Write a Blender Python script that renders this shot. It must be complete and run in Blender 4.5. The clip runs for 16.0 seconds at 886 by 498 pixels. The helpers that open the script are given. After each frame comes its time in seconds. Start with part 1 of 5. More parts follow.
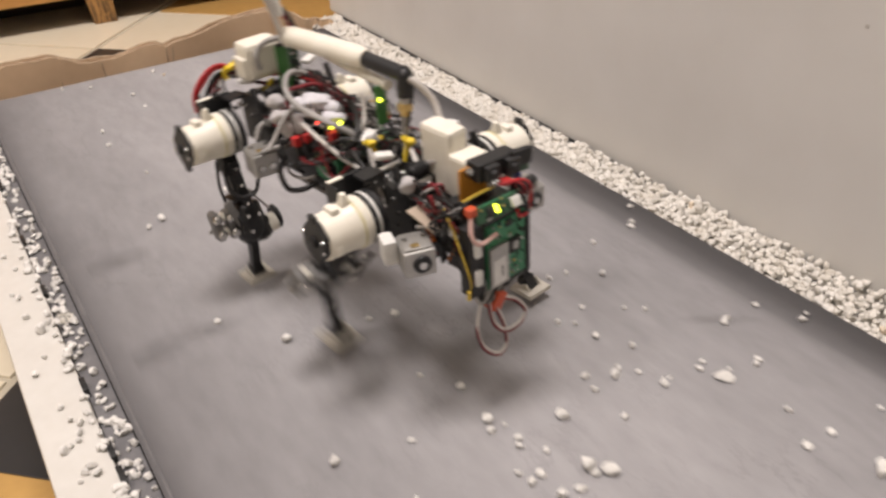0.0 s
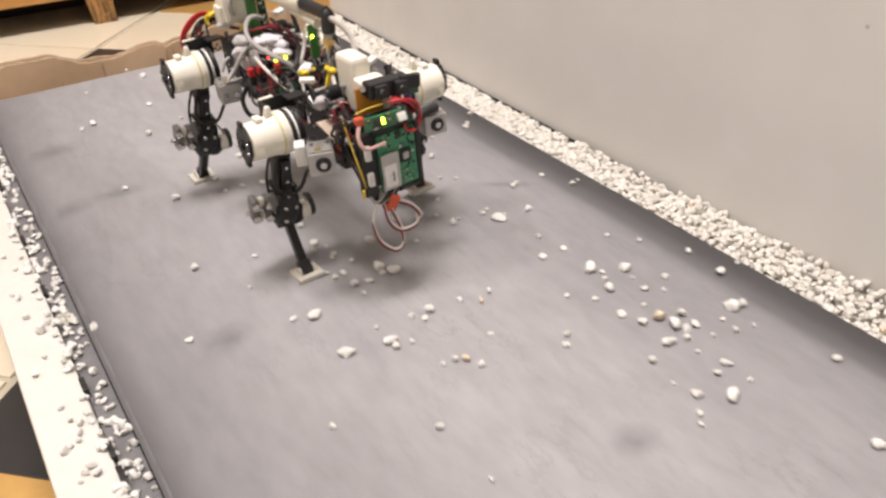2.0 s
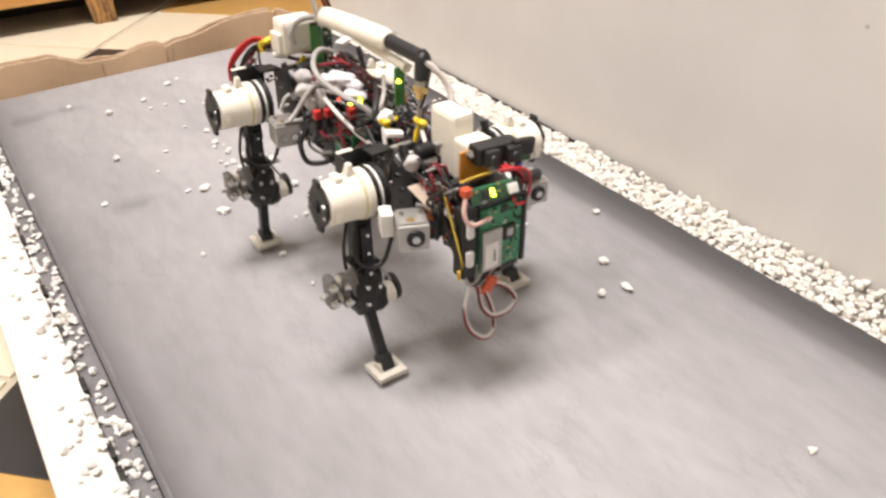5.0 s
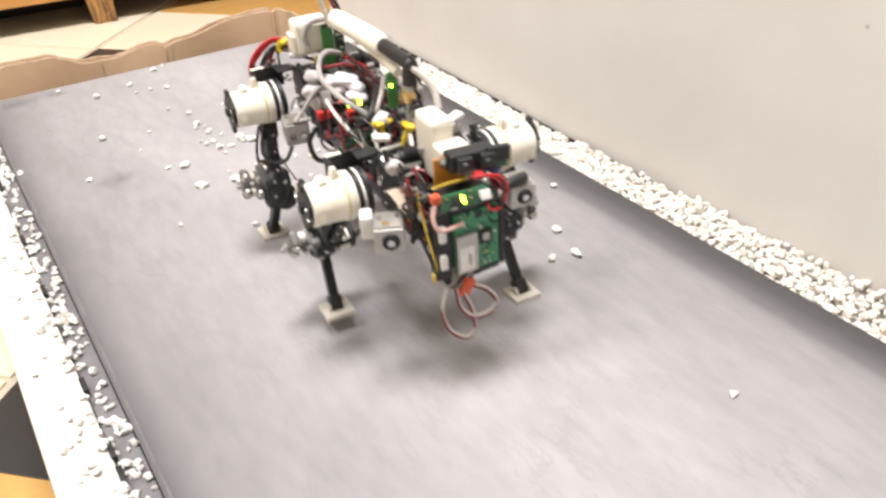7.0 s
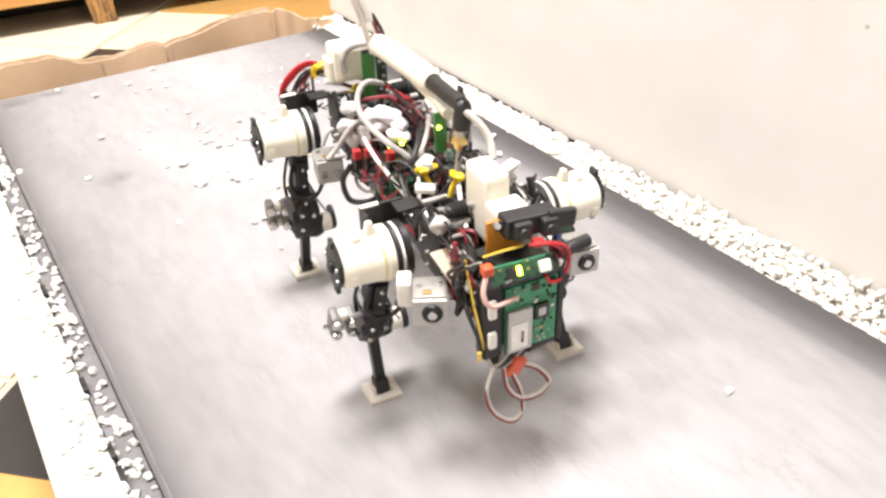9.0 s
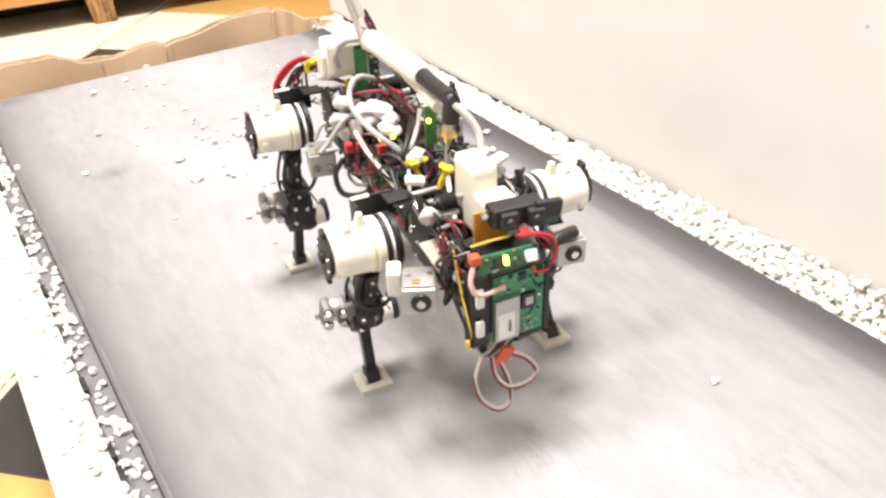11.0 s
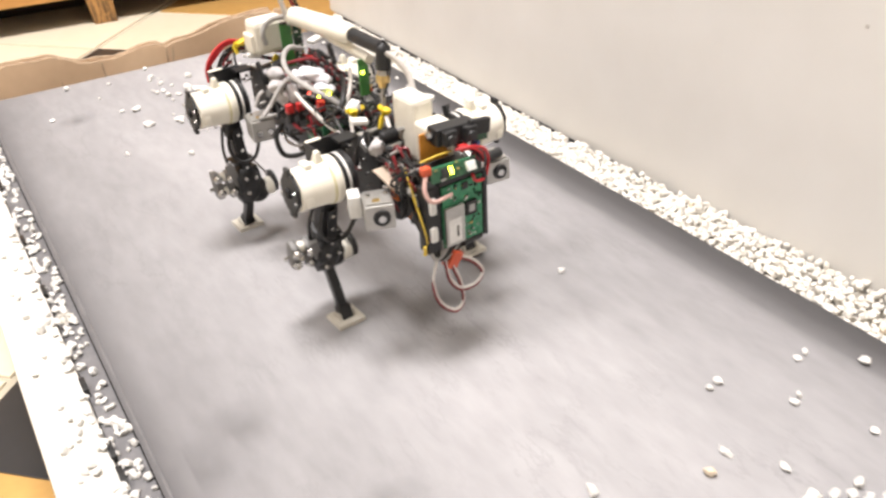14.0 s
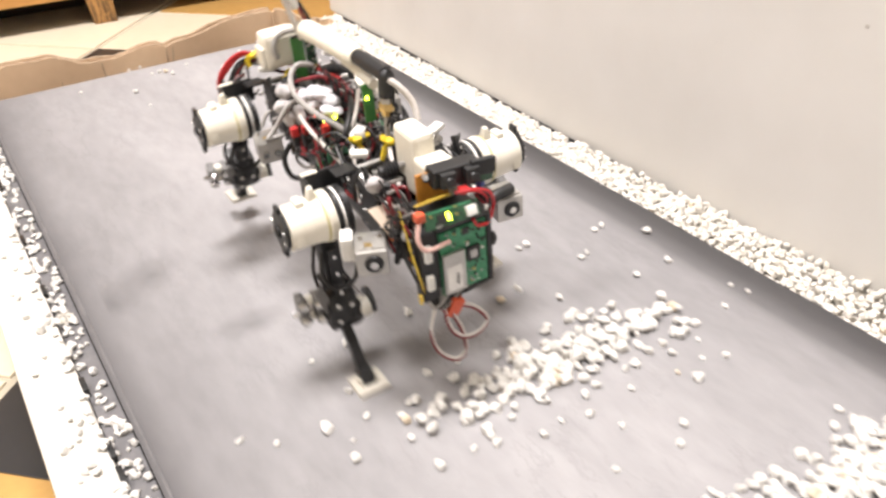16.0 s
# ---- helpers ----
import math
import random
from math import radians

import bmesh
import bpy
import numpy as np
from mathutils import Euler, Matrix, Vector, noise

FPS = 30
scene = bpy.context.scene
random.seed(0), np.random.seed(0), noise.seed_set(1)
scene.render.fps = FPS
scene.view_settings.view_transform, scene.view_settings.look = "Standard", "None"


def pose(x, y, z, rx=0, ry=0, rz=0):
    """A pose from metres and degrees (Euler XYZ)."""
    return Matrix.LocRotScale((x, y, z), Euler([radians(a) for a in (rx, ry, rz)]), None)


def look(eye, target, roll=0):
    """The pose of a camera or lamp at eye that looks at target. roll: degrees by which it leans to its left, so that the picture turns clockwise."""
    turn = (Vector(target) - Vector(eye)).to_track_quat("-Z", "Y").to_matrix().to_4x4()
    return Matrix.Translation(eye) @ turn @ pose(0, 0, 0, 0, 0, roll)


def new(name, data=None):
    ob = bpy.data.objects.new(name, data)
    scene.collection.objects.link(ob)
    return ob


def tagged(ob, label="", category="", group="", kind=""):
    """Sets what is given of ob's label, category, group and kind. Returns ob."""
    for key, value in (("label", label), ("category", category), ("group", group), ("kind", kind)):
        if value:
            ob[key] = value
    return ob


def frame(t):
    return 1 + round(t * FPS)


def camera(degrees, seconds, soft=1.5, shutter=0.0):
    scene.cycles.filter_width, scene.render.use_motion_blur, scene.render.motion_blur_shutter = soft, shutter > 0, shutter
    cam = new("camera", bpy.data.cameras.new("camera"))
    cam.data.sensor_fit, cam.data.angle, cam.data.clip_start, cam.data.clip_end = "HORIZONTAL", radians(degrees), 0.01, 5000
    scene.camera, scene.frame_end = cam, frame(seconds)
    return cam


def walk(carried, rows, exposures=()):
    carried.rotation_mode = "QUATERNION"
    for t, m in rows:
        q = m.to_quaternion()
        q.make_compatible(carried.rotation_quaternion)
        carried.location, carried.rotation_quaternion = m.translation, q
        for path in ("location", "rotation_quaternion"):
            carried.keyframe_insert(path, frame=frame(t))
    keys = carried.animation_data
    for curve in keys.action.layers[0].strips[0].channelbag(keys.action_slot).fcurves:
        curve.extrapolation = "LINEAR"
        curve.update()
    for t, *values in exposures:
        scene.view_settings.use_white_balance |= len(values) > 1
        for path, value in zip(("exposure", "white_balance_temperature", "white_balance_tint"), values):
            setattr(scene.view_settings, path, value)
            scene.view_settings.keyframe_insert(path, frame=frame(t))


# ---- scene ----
# ---------------- camera ----------------
EYE = (0.0, 0.0, 0.40)
PITCH, YAW = radians(33.65), radians(32.36)
AIM = (EYE[0] + math.sin(YAW) * math.cos(PITCH), EYE[1] + math.cos(YAW) * math.cos(PITCH), EYE[2] - math.sin(PITCH))
cam = camera(57.3, 16.0, soft=2.7, shutter=0.9)
STAND = look(EYE, AIM, -1.92)
walk(cam, [(0, STAND), (16, STAND)],
     exposures=[(0, -0.35, 6750, 15), (0.5, 0.26, 6650, 13), (1, 0.54, 6500, 12), (1.5, 0.54, 6500, 12), (2, -0.02, 6650, 14), (2.5, -0.36, 6800, 15), (3, -0.02, 6700, 14),
                (3.5, 0.36, 6600, 13), (4, 0.17, 6650, 13), (6.5, 0.50, 6500, 12), (7, 0.50, 6450, 11), (8, 0.72, 6420, 11), (9, 0.92, 6420, 11), (11.5, 0.90, 6420, 11),
                (12.5, 0.84, 6420, 11), (13.5, 0.56, 6450, 11), (14, 0.55, 6450, 11), (14.5, 0.62, 6450, 11), (15.5, 0.66, 6450, 11), (16, 0.53, 6500, 12)])

# ---------------- light ----------------
world = bpy.data.worlds.new("room_air")
scene.world = world
world.use_nodes = True
world.node_tree.nodes["Background"].inputs[0].default_value = (1.0, 0.96, 0.92, 1)
world.node_tree.nodes["Background"].inputs[1].default_value = 0.5


def overhead_light(x, y, sx, sy, power, colour):
    data = bpy.data.lights.new("overhead_light", "AREA")
    data.shape, data.size, data.size_y, data.energy, data.color = "RECTANGLE", sx, sy, power, colour
    ob = new("overhead_light", data)
    ob.matrix_basis = look((x, y, 2.90), (x, y + 0.001, 0))
    return ob


overhead_light(0.16, 0.56, 0.90, 0.60, 96, (1.0, 0.955, 0.925))
# unseen lamp, added on the left to brighten the white board
overhead_light(-1.30, 0.95, 0.9, 0.45, 52, (1.0, 0.95, 0.91))
# weak warm fill, unseen, added behind the camera to tint the shadows
overhead_light(-0.40, -1.05, 0.6, 0.6, 8, (1.0, 0.90, 0.80))


# ---------------- materials ----------------
def material(name, base, rough=0.5, metal=0.0, dark=None, scale=40.0, bump=0.0, stretch=(1, 1, 1), emit=0.0, vary=0.0,
             contrast=(0.35, 0.7)):
    """A surface with two scales of noise between two shades, fine relief and a shade of its own for each object."""
    m = bpy.data.materials.new(name)
    m.use_nodes = True
    t = m.node_tree
    b = t.nodes["Principled BSDF"]
    b.inputs["Roughness"].default_value, b.inputs["Metallic"].default_value = rough, metal
    dark = dark or tuple(c * 0.78 for c in base)
    at = t.nodes.new("ShaderNodeTexCoord")
    mp = t.nodes.new("ShaderNodeMapping")
    mp.inputs["Scale"].default_value = stretch
    t.links.new(at.outputs["Object"], mp.inputs[0])
    n1, n2 = t.nodes.new("ShaderNodeTexNoise"), t.nodes.new("ShaderNodeTexNoise")
    n1.inputs["Scale"].default_value, n2.inputs["Scale"].default_value = scale, scale * 7.3
    n1.inputs["Detail"].default_value, n2.inputs["Detail"].default_value = 4, 3
    for n in (n1, n2):
        t.links.new(mp.outputs[0], n.inputs["Vector"])
    mix = t.nodes.new("ShaderNodeMath")
    mix.operation = "MULTIPLY_ADD"
    t.links.new(n2.outputs[0], mix.inputs[0])
    mix.inputs[1].default_value = 0.4
    sc = t.nodes.new("ShaderNodeMath")
    sc.operation = "MULTIPLY"
    t.links.new(n1.outputs[0], sc.inputs[0])
    sc.inputs[1].default_value = 0.6
    t.links.new(sc.outputs[0], mix.inputs[2])
    ramp = t.nodes.new("ShaderNodeValToRGB")
    ramp.color_ramp.elements[0].position, ramp.color_ramp.elements[1].position = contrast
    ramp.color_ramp.elements[0].color, ramp.color_ramp.elements[1].color = (*dark, 1), (*base, 1)
    t.links.new(mix.outputs[0], ramp.inputs[0])
    out = ramp.outputs[0]
    if vary:
        info = t.nodes.new("ShaderNodeObjectInfo")
        hsv = t.nodes.new("ShaderNodeHueSaturation")
        rng = t.nodes.new("ShaderNodeMapRange")
        rng.inputs["To Min"].default_value, rng.inputs["To Max"].default_value = 1 - vary, 1 + vary * 0.4
        t.links.new(info.outputs["Random"], rng.inputs[0])
        t.links.new(rng.outputs[0], hsv.inputs["Value"])
        t.links.new(out, hsv.inputs["Color"])
        out = hsv.outputs[0]
    t.links.new(out, b.inputs["Base Color"])
    if bump:
        bp = t.nodes.new("ShaderNodeBump")
        bp.inputs["Strength"].default_value, bp.inputs["Distance"].default_value = 0.6, bump
        t.links.new(mix.outputs[0], bp.inputs["Height"])
        t.links.new(bp.outputs[0], b.inputs["Normal"])
    if emit:
        t.links.new(out, b.inputs["Emission Color"])
        b.inputs["Emission Strength"].default_value = emit
    return m


def belt_material():
    """Rubber, pale grey along its middle and darker towards both edges, with fine streaks along the belt."""
    m = material("belt_rubber", (0.350, 0.342, 0.350), 0.55, 0, (0.248, 0.242, 0.248), 13, 0.0003, (1, 0.34, 1), contrast=(0.28, 0.72))
    t = m.node_tree
    b = t.nodes["Principled BSDF"]
    b.inputs["Roughness"].default_value, b.inputs["Specular IOR Level"].default_value = 0.75, 0.2
    middle_tone = b.inputs["Base Color"].links[0].from_socket
    at = t.nodes.new("ShaderNodeTexCoord")
    xyz = t.nodes.new("ShaderNodeSeparateXYZ")
    t.links.new(at.outputs["Object"], xyz.inputs[0])
    wob = t.nodes.new("ShaderNodeTexNoise")
    wob.inputs["Scale"].default_value = 5
    t.links.new(at.outputs["Object"], wob.inputs["Vector"])
    add = t.nodes.new("ShaderNodeMath")
    add.operation = "MULTIPLY_ADD"
    t.links.new(wob.outputs[0], add.inputs[0])
    add.inputs[1].default_value = 0.014
    across = t.nodes.new("ShaderNodeMath")
    across.inputs[1].default_value = 0.27 - 0.007 - 0.0054
    skew = t.nodes.new("ShaderNodeMath")
    skew.operation = "MULTIPLY_ADD"
    skew.inputs[1].default_value = 0.0105
    t.links.new(xyz.outputs[1], skew.inputs[0])
    t.links.new(xyz.outputs[0], skew.inputs[2])
    t.links.new(skew.outputs[0], across.inputs[0])
    t.links.new(across.outputs[0], add.inputs[2])
    # tone across the belt: darkest at both edges, palest near the middle
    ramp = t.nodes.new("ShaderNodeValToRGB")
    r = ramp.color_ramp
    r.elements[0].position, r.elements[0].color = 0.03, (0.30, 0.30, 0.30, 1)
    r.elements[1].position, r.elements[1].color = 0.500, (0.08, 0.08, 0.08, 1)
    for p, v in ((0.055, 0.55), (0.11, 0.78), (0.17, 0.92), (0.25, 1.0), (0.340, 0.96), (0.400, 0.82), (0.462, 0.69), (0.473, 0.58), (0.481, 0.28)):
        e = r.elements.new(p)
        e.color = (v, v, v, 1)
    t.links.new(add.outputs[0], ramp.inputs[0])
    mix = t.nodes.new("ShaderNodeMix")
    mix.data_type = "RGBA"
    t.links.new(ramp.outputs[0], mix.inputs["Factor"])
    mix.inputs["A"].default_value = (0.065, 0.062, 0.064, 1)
    # thin dark scratches and creases, in patches
    mp = t.nodes.new("ShaderNodeMapping")
    mp.inputs["Scale"].default_value, mp.inputs["Rotation"].default_value = (1, 0.3, 1), (0, 0, 0.2)
    t.links.new(at.outputs["Object"], mp.inputs[0])
    line, patch = t.nodes.new("ShaderNodeTexNoise"), t.nodes.new("ShaderNodeTexNoise")
    line.inputs["Scale"].default_value, line.inputs["Detail"].default_value, line.inputs["Roughness"].default_value = 34, 5, 0.65
    patch.inputs["Scale"].default_value, patch.inputs["Detail"].default_value = 9, 3
    t.links.new(mp.outputs[0], line.inputs["Vector"])
    t.links.new(at.outputs["Object"], patch.inputs["Vector"])
    band = t.nodes.new("ShaderNodeValToRGB")
    e = band.color_ramp.elements
    e[0].position, e[0].color = 0.475, (0, 0, 0, 1)
    e[1].position, e[1].color = 0.525, (0, 0, 0, 1)
    e.new(0.5).color = (1, 1, 1, 1)
    t.links.new(line.outputs[0], band.inputs[0])
    where = t.nodes.new("ShaderNodeMapRange")
    where.inputs["From Min"].default_value, where.inputs["From Max"].default_value = 0.42, 0.72
    where.inputs["To Max"].default_value = 0.24
    t.links.new(patch.outputs[0], where.inputs[0])
    amount = t.nodes.new("ShaderNodeMath")
    amount.operation, amount.use_clamp = "MULTIPLY", True
    t.links.new(band.outputs[0], amount.inputs[0])
    t.links.new(where.outputs[0], amount.inputs[1])
    marks = t.nodes.new("ShaderNodeMix")
    marks.data_type = "RGBA"
    t.links.new(amount.outputs[0], marks.inputs["Factor"])
    t.links.new(middle_tone, marks.inputs["A"])
    marks.inputs["B"].default_value = (0.12, 0.115, 0.118, 1)
    t.links.new(marks.outputs["Result"], mix.inputs["B"])
    t.links.new(mix.outputs["Result"], b.inputs["Base Color"])
    return m


def smudge_material():
    """A soft-edged dark scuff that lets the belt show through."""
    m = material("scuff", (0.10, 0.095, 0.095), 0.7, 0, (0.07, 0.068, 0.07), 60)
    t = m.node_tree
    b = t.nodes["Principled BSDF"]
    at = t.nodes.new("ShaderNodeTexCoord")
    ln = t.nodes.new("ShaderNodeVectorMath")
    ln.operation = "LENGTH"
    t.links.new(at.outputs["Object"], ln.inputs[0])
    n = t.nodes.new("ShaderNodeTexNoise")
    n.inputs["Scale"].default_value, n.inputs["Detail"].default_value = 70, 4
    t.links.new(at.outputs["Object"], n.inputs["Vector"])
    rng = t.nodes.new("ShaderNodeMapRange")
    rng.inputs["From Min"].default_value, rng.inputs["From Max"].default_value = 0.0, 0.03
    rng.inputs["To Min"].default_value, rng.inputs["To Max"].default_value = 0.42, -0.10
    t.links.new(ln.outputs["Value"], rng.inputs[0])
    mul = t.nodes.new("ShaderNodeMath")
    mul.operation, mul.use_clamp = "MULTIPLY", True
    t.links.new(rng.outputs[0], mul.inputs[0])
    t.links.new(n.outputs[0], mul.inputs[1])
    t.links.new(mul.outputs[0], b.inputs["Alpha"])
    return m


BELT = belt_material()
SCUFF = smudge_material()
RAIL = material("rail_paint", (0.62, 0.605, 0.57), 0.45, 0, (0.56, 0.54, 0.50), 14, 0.0002)
GUTTER = material("gutter_rubber", (0.17, 0.165, 0.17), 0.6, 0, (0.11, 0.108, 0.112), 50, 0.0003)
STONE = material("white_pebble", (0.82, 0.805, 0.775), 0.7, 0, (0.70, 0.68, 0.64), 160, 0.0006, vary=0.12)
# the white pebble again, darker and creamier, for the bed
STONE_BED = material("bed_stone", (0.76, 0.735, 0.685), 0.75, 0, (0.60, 0.56, 0.49), 55, 0.0006, vary=0.12, contrast=(0.38, 0.58))
STONE_TAN = material("tan_pebble", (0.78, 0.66, 0.50), 0.65, 0, (0.62, 0.52, 0.40), 160, 0.0006, vary=0.1)
BOARD = material("wall_board", (0.72, 0.705, 0.68), 0.5, 0, (0.655, 0.637, 0.605), 2.2, 0.0001)
PLASTER = material("room_plaster", (0.55, 0.525, 0.485), 0.8, 0, None, 3)
CARD = material("cardboard", (0.66, 0.485, 0.325), 0.85, 0, (0.55, 0.385, 0.245), 9, 0.0005, (1, 1, 1), contrast=(0.25, 0.75))
CARD_EDGE = material("torn_cardboard_edge", (0.56, 0.43, 0.30), 0.9, 0, (0.30, 0.21, 0.14), 90, 0.001)
WOOD = material("varnished_wood", (0.62, 0.33, 0.10), 0.35, 0, (0.45, 0.22, 0.06), 9, 0.0002, (0.6, 6, 6))
LEG_WOOD = material("worn_wood", (0.42, 0.22, 0.07), 0.5, 0, (0.08, 0.045, 0.02), 26, 0.0006, (6, 6, 0.7), contrast=(0.42, 0.58))
# near-black: shade under the cabinet put into the colour; also the deck
DARK = material("shade_and_deck_black", (0.014, 0.011, 0.010), 0.8, 0, None, 12)
CREAM_TILE = material("cream_tile", (0.74, 0.67, 0.53), 0.3, 0, (0.70, 0.62, 0.47), 6, 0.0001, vary=0.05)
OCHRE_TILE = material("ochre_tile", (0.55, 0.33, 0.11), 0.3, 0, (0.43, 0.25, 0.08), 9, 0.0002, vary=0.08)
BLACK_TILE = material("black_tile", (0.030, 0.029, 0.030), 0.3, 0, None, 9)
GROUT = material("grout", (0.56, 0.50, 0.39), 0.9, 0, None, 60)

CREAM = material("cream_plastic", (0.80, 0.77, 0.69), 0.42, 0, (0.73, 0.69, 0.59), 60, 0.0002)
WHITE = material("white_plastic", (0.80, 0.79, 0.76), 0.45, 0, None, 50, 0.0001)
BLACK = material("black_plastic", (0.015, 0.015, 0.016), 0.5, 0, (0.009, 0.009, 0.010), 90, 0.0002)
CARBON = material("black_anodised_metal", (0.030, 0.030, 0.032), 0.4, 0.4, (0.016, 0.016, 0.017), 120, 0.0001)
GREYLINK = material("grey_resin", (0.17, 0.165, 0.16), 0.45, 0, None, 90, 0.0002)
ALU = material("aluminium", (0.55, 0.54, 0.525), 0.34, 0.8, (0.36, 0.355, 0.345), 70, 0.0002)
STEEL = material("steel_screw", (0.68, 0.67, 0.65), 0.22, 1.0, None, 200)
PCB = material("green_board", (0.075, 0.34, 0.18), 0.38, 0, (0.016, 0.14, 0.06), 420, 0.0001)
PCB_LEAF = material("leaf_green_board", (0.055, 0.22, 0.05), 0.4, 0, (0.03, 0.13, 0.03), 120, 0.0001)
PCB_DARK = material("dark_green_board", (0.03, 0.11, 0.05), 0.4, 0, (0.015, 0.05, 0.028), 200, 0.0002)
CHIP = material("chip_black", (0.015, 0.015, 0.016), 0.45, 0, None, 100)
CAN = material("shield_can", (0.52, 0.51, 0.49), 0.36, 0.7, (0.40, 0.39, 0.37), 90)
PAPER = material("paper_label", (0.84, 0.83, 0.81), 0.7, 0, None, 60)
AMBER = material("amber_board", (0.62, 0.27, 0.035), 0.4, 0, (0.45, 0.18, 0.02), 60)
YELLOW = material("yellow_tie", (0.85, 0.62, 0.03), 0.45, 0, None, 60)
RED_W = material("red_wire", (0.20, 0.012, 0.018), 0.45, 0, None, 60)
BLACK_W = material("black_wire", (0.014, 0.013, 0.013), 0.5, 0, None, 60)
WHITE_W = material("white_wire", (0.62, 0.585, 0.55), 0.5, 0, None, 60)
GREY_W = material("grey_cable", (0.37, 0.355, 0.34), 0.5, 0, None, 60)
PINK_W = material("pink_wire", (0.70, 0.45, 0.40), 0.5, 0, None, 60)
YELLOW_W = material("yellow_wire", (0.72, 0.50, 0.06), 0.5, 0, None, 60)
ORANGE_W = material("orange_wire", (0.70, 0.17, 0.03), 0.5, 0, None, 60)
GOLD = material("brass", (0.72, 0.52, 0.22), 0.3, 0.9, None, 80)
RED_B = material("bright_red_wire", (0.50, 0.016, 0.022), 0.45, 0, None, 60)
BLUE_P = material("blue_plug", (0.05, 0.08, 0.30), 0.45, 0, None, 60)
RED_P = material("red_connector", (0.55, 0.03, 0.03), 0.45, 0, None, 60)
ORANGE_P = material("orange_connector", (0.62, 0.09, 0.03), 0.45, 0, None, 60)
FOAM = material("white_putty", (0.66, 0.65, 0.68), 0.7, 0, (0.50, 0.49, 0.52), 80, 0.0008)
FOAM_GREY = material("grey_putty", (0.50, 0.48, 0.48), 0.7, 0, (0.40, 0.38, 0.38), 80, 0.0008)
FOOT = material("foot_resin", (0.60, 0.57, 0.50), 0.6, 0, (0.48, 0.45, 0.39), 90, 0.0003)
TAN = material("tan_plastic", (0.46, 0.37, 0.29), 0.55, 0, None, 60, 0.0002)
LED_Y = material("yellow_led", (0.80, 0.90, 0.05), 0.3, emit=9)
LED_R = material("red_led", (0.95, 0.05, 0.03), 0.3, emit=5)


# ---------------- mesh tools ----------------
def link(name, bm, mat, parent=None, label="", smooth=False):
    me = bpy.data.meshes.new(name)
    bmesh.ops.recalc_face_normals(bm, faces=bm.faces[:])
    bm.to_mesh(me)
    bm.free()
    me.materials.append(mat)
    if smooth:
        me.polygons.foreach_set("use_smooth", [True] * len(me.polygons))
        me.set_sharp_from_angle(angle=radians(40))
    ob = new(name, me)
    ob.parent = parent
    return tagged(ob, label)


def part(name, bm, mat, parent, label="", smooth=True):
    return link(name, bm, mat, parent, label, smooth)


def empty(name, m=None):
    ob = new(name)
    ob.empty_display_size = 0.02
    if m:
        ob.matrix_basis = m
    return ob


def box(lo, hi, bevel=0.0, m=None, bm=None):
    bm = bm or bmesh.new()
    c = [(a + b) / 2 for a, b in zip(lo, hi)]
    s = [abs(b - a) for a, b in zip(lo, hi)]
    g = bmesh.ops.create_cube(bm, size=1, matrix=(m or Matrix()) @ Matrix.Translation(c) @ Matrix.Diagonal((*s, 1)))
    if bevel:
        edges = {e for v in g["verts"] for e in v.link_edges}
        bmesh.ops.bevel(bm, geom=list(edges), offset=bevel, segments=2, affect="EDGES", profile=0.6)
    return bm


def turned(profile, m=None, n=28, bm=None, squash=(1, 1)):
    """A body of revolution about local x; profile: (x, radius) from end to end."""
    bm = bm or bmesh.new()
    m = m or Matrix()
    rings = []
    for x, r in profile:
        rings.append([bm.verts.new(m @ Vector((x, r * squash[0] * math.cos(2 * math.pi * k / n), r * squash[1] * math.sin(2 * math.pi * k / n))))
                      for k in range(n)])
    for a, b in zip(rings, rings[1:]):
        for k in range(n):
            bm.faces.new((a[k], a[(k + 1) % n], b[(k + 1) % n], b[k]))
    bm.faces.new(rings[0])
    bm.faces.new(rings[-1][::-1])
    return bm


def rod(a, b, r, n=12, bm=None, r2=None):
    a, b = Vector(a), Vector(b)
    d = b - a
    m = Matrix.Translation(a) @ d.to_track_quat("X", "Z").to_matrix().to_4x4()
    return turned([(0, r), (d.length, r2 or r)], m, n, bm)


def curve_points(pts, steps=6):
    pts = [Vector(p) for p in pts]
    p = [2 * pts[0] - pts[1]] + pts + [2 * pts[-1] - pts[-2]]
    out = []
    for i in range(1, len(p) - 2):
        for k in range(steps):
            t = k / steps
            a, b, c, d = p[i - 1:i + 3]
            out.append(0.5 * (2 * b + (c - a) * t + (2 * a - 5 * b + 4 * c - d) * t * t + (3 * b - a - 3 * c + d) * t ** 3))
    return out + [pts[-1]]


def tube(pts, r, n=7, steps=6, bm=None, taper=None):
    bm = bm or bmesh.new()
    c = curve_points(pts, steps)
    rings = []
    side = None
    for i, p in enumerate(c):
        d = (c[min(i + 1, len(c) - 1)] - c[max(i - 1, 0)])
        d = d.normalized() if d.length > 1e-9 else Vector((0, 0, 1))
        if side is None:
            side = d.orthogonal().normalized()
        side = (side - d * side.dot(d))
        side = side.normalized() if side.length > 1e-6 else d.orthogonal().normalized()
        up = d.cross(side)
        rr = r * (taper(i / (len(c) - 1)) if taper else 1)
        rings.append([bm.verts.new(p + rr * (side * math.cos(2 * math.pi * k / n) + up * math.sin(2 * math.pi * k / n))) for k in range(n)])
    for a, b in zip(rings, rings[1:]):
        for k in range(n):
            bm.faces.new((a[k], a[(k + 1) % n], b[(k + 1) % n], b[k]))
    bm.faces.new(rings[0])
    bm.faces.new(rings[-1][::-1])
    return bm


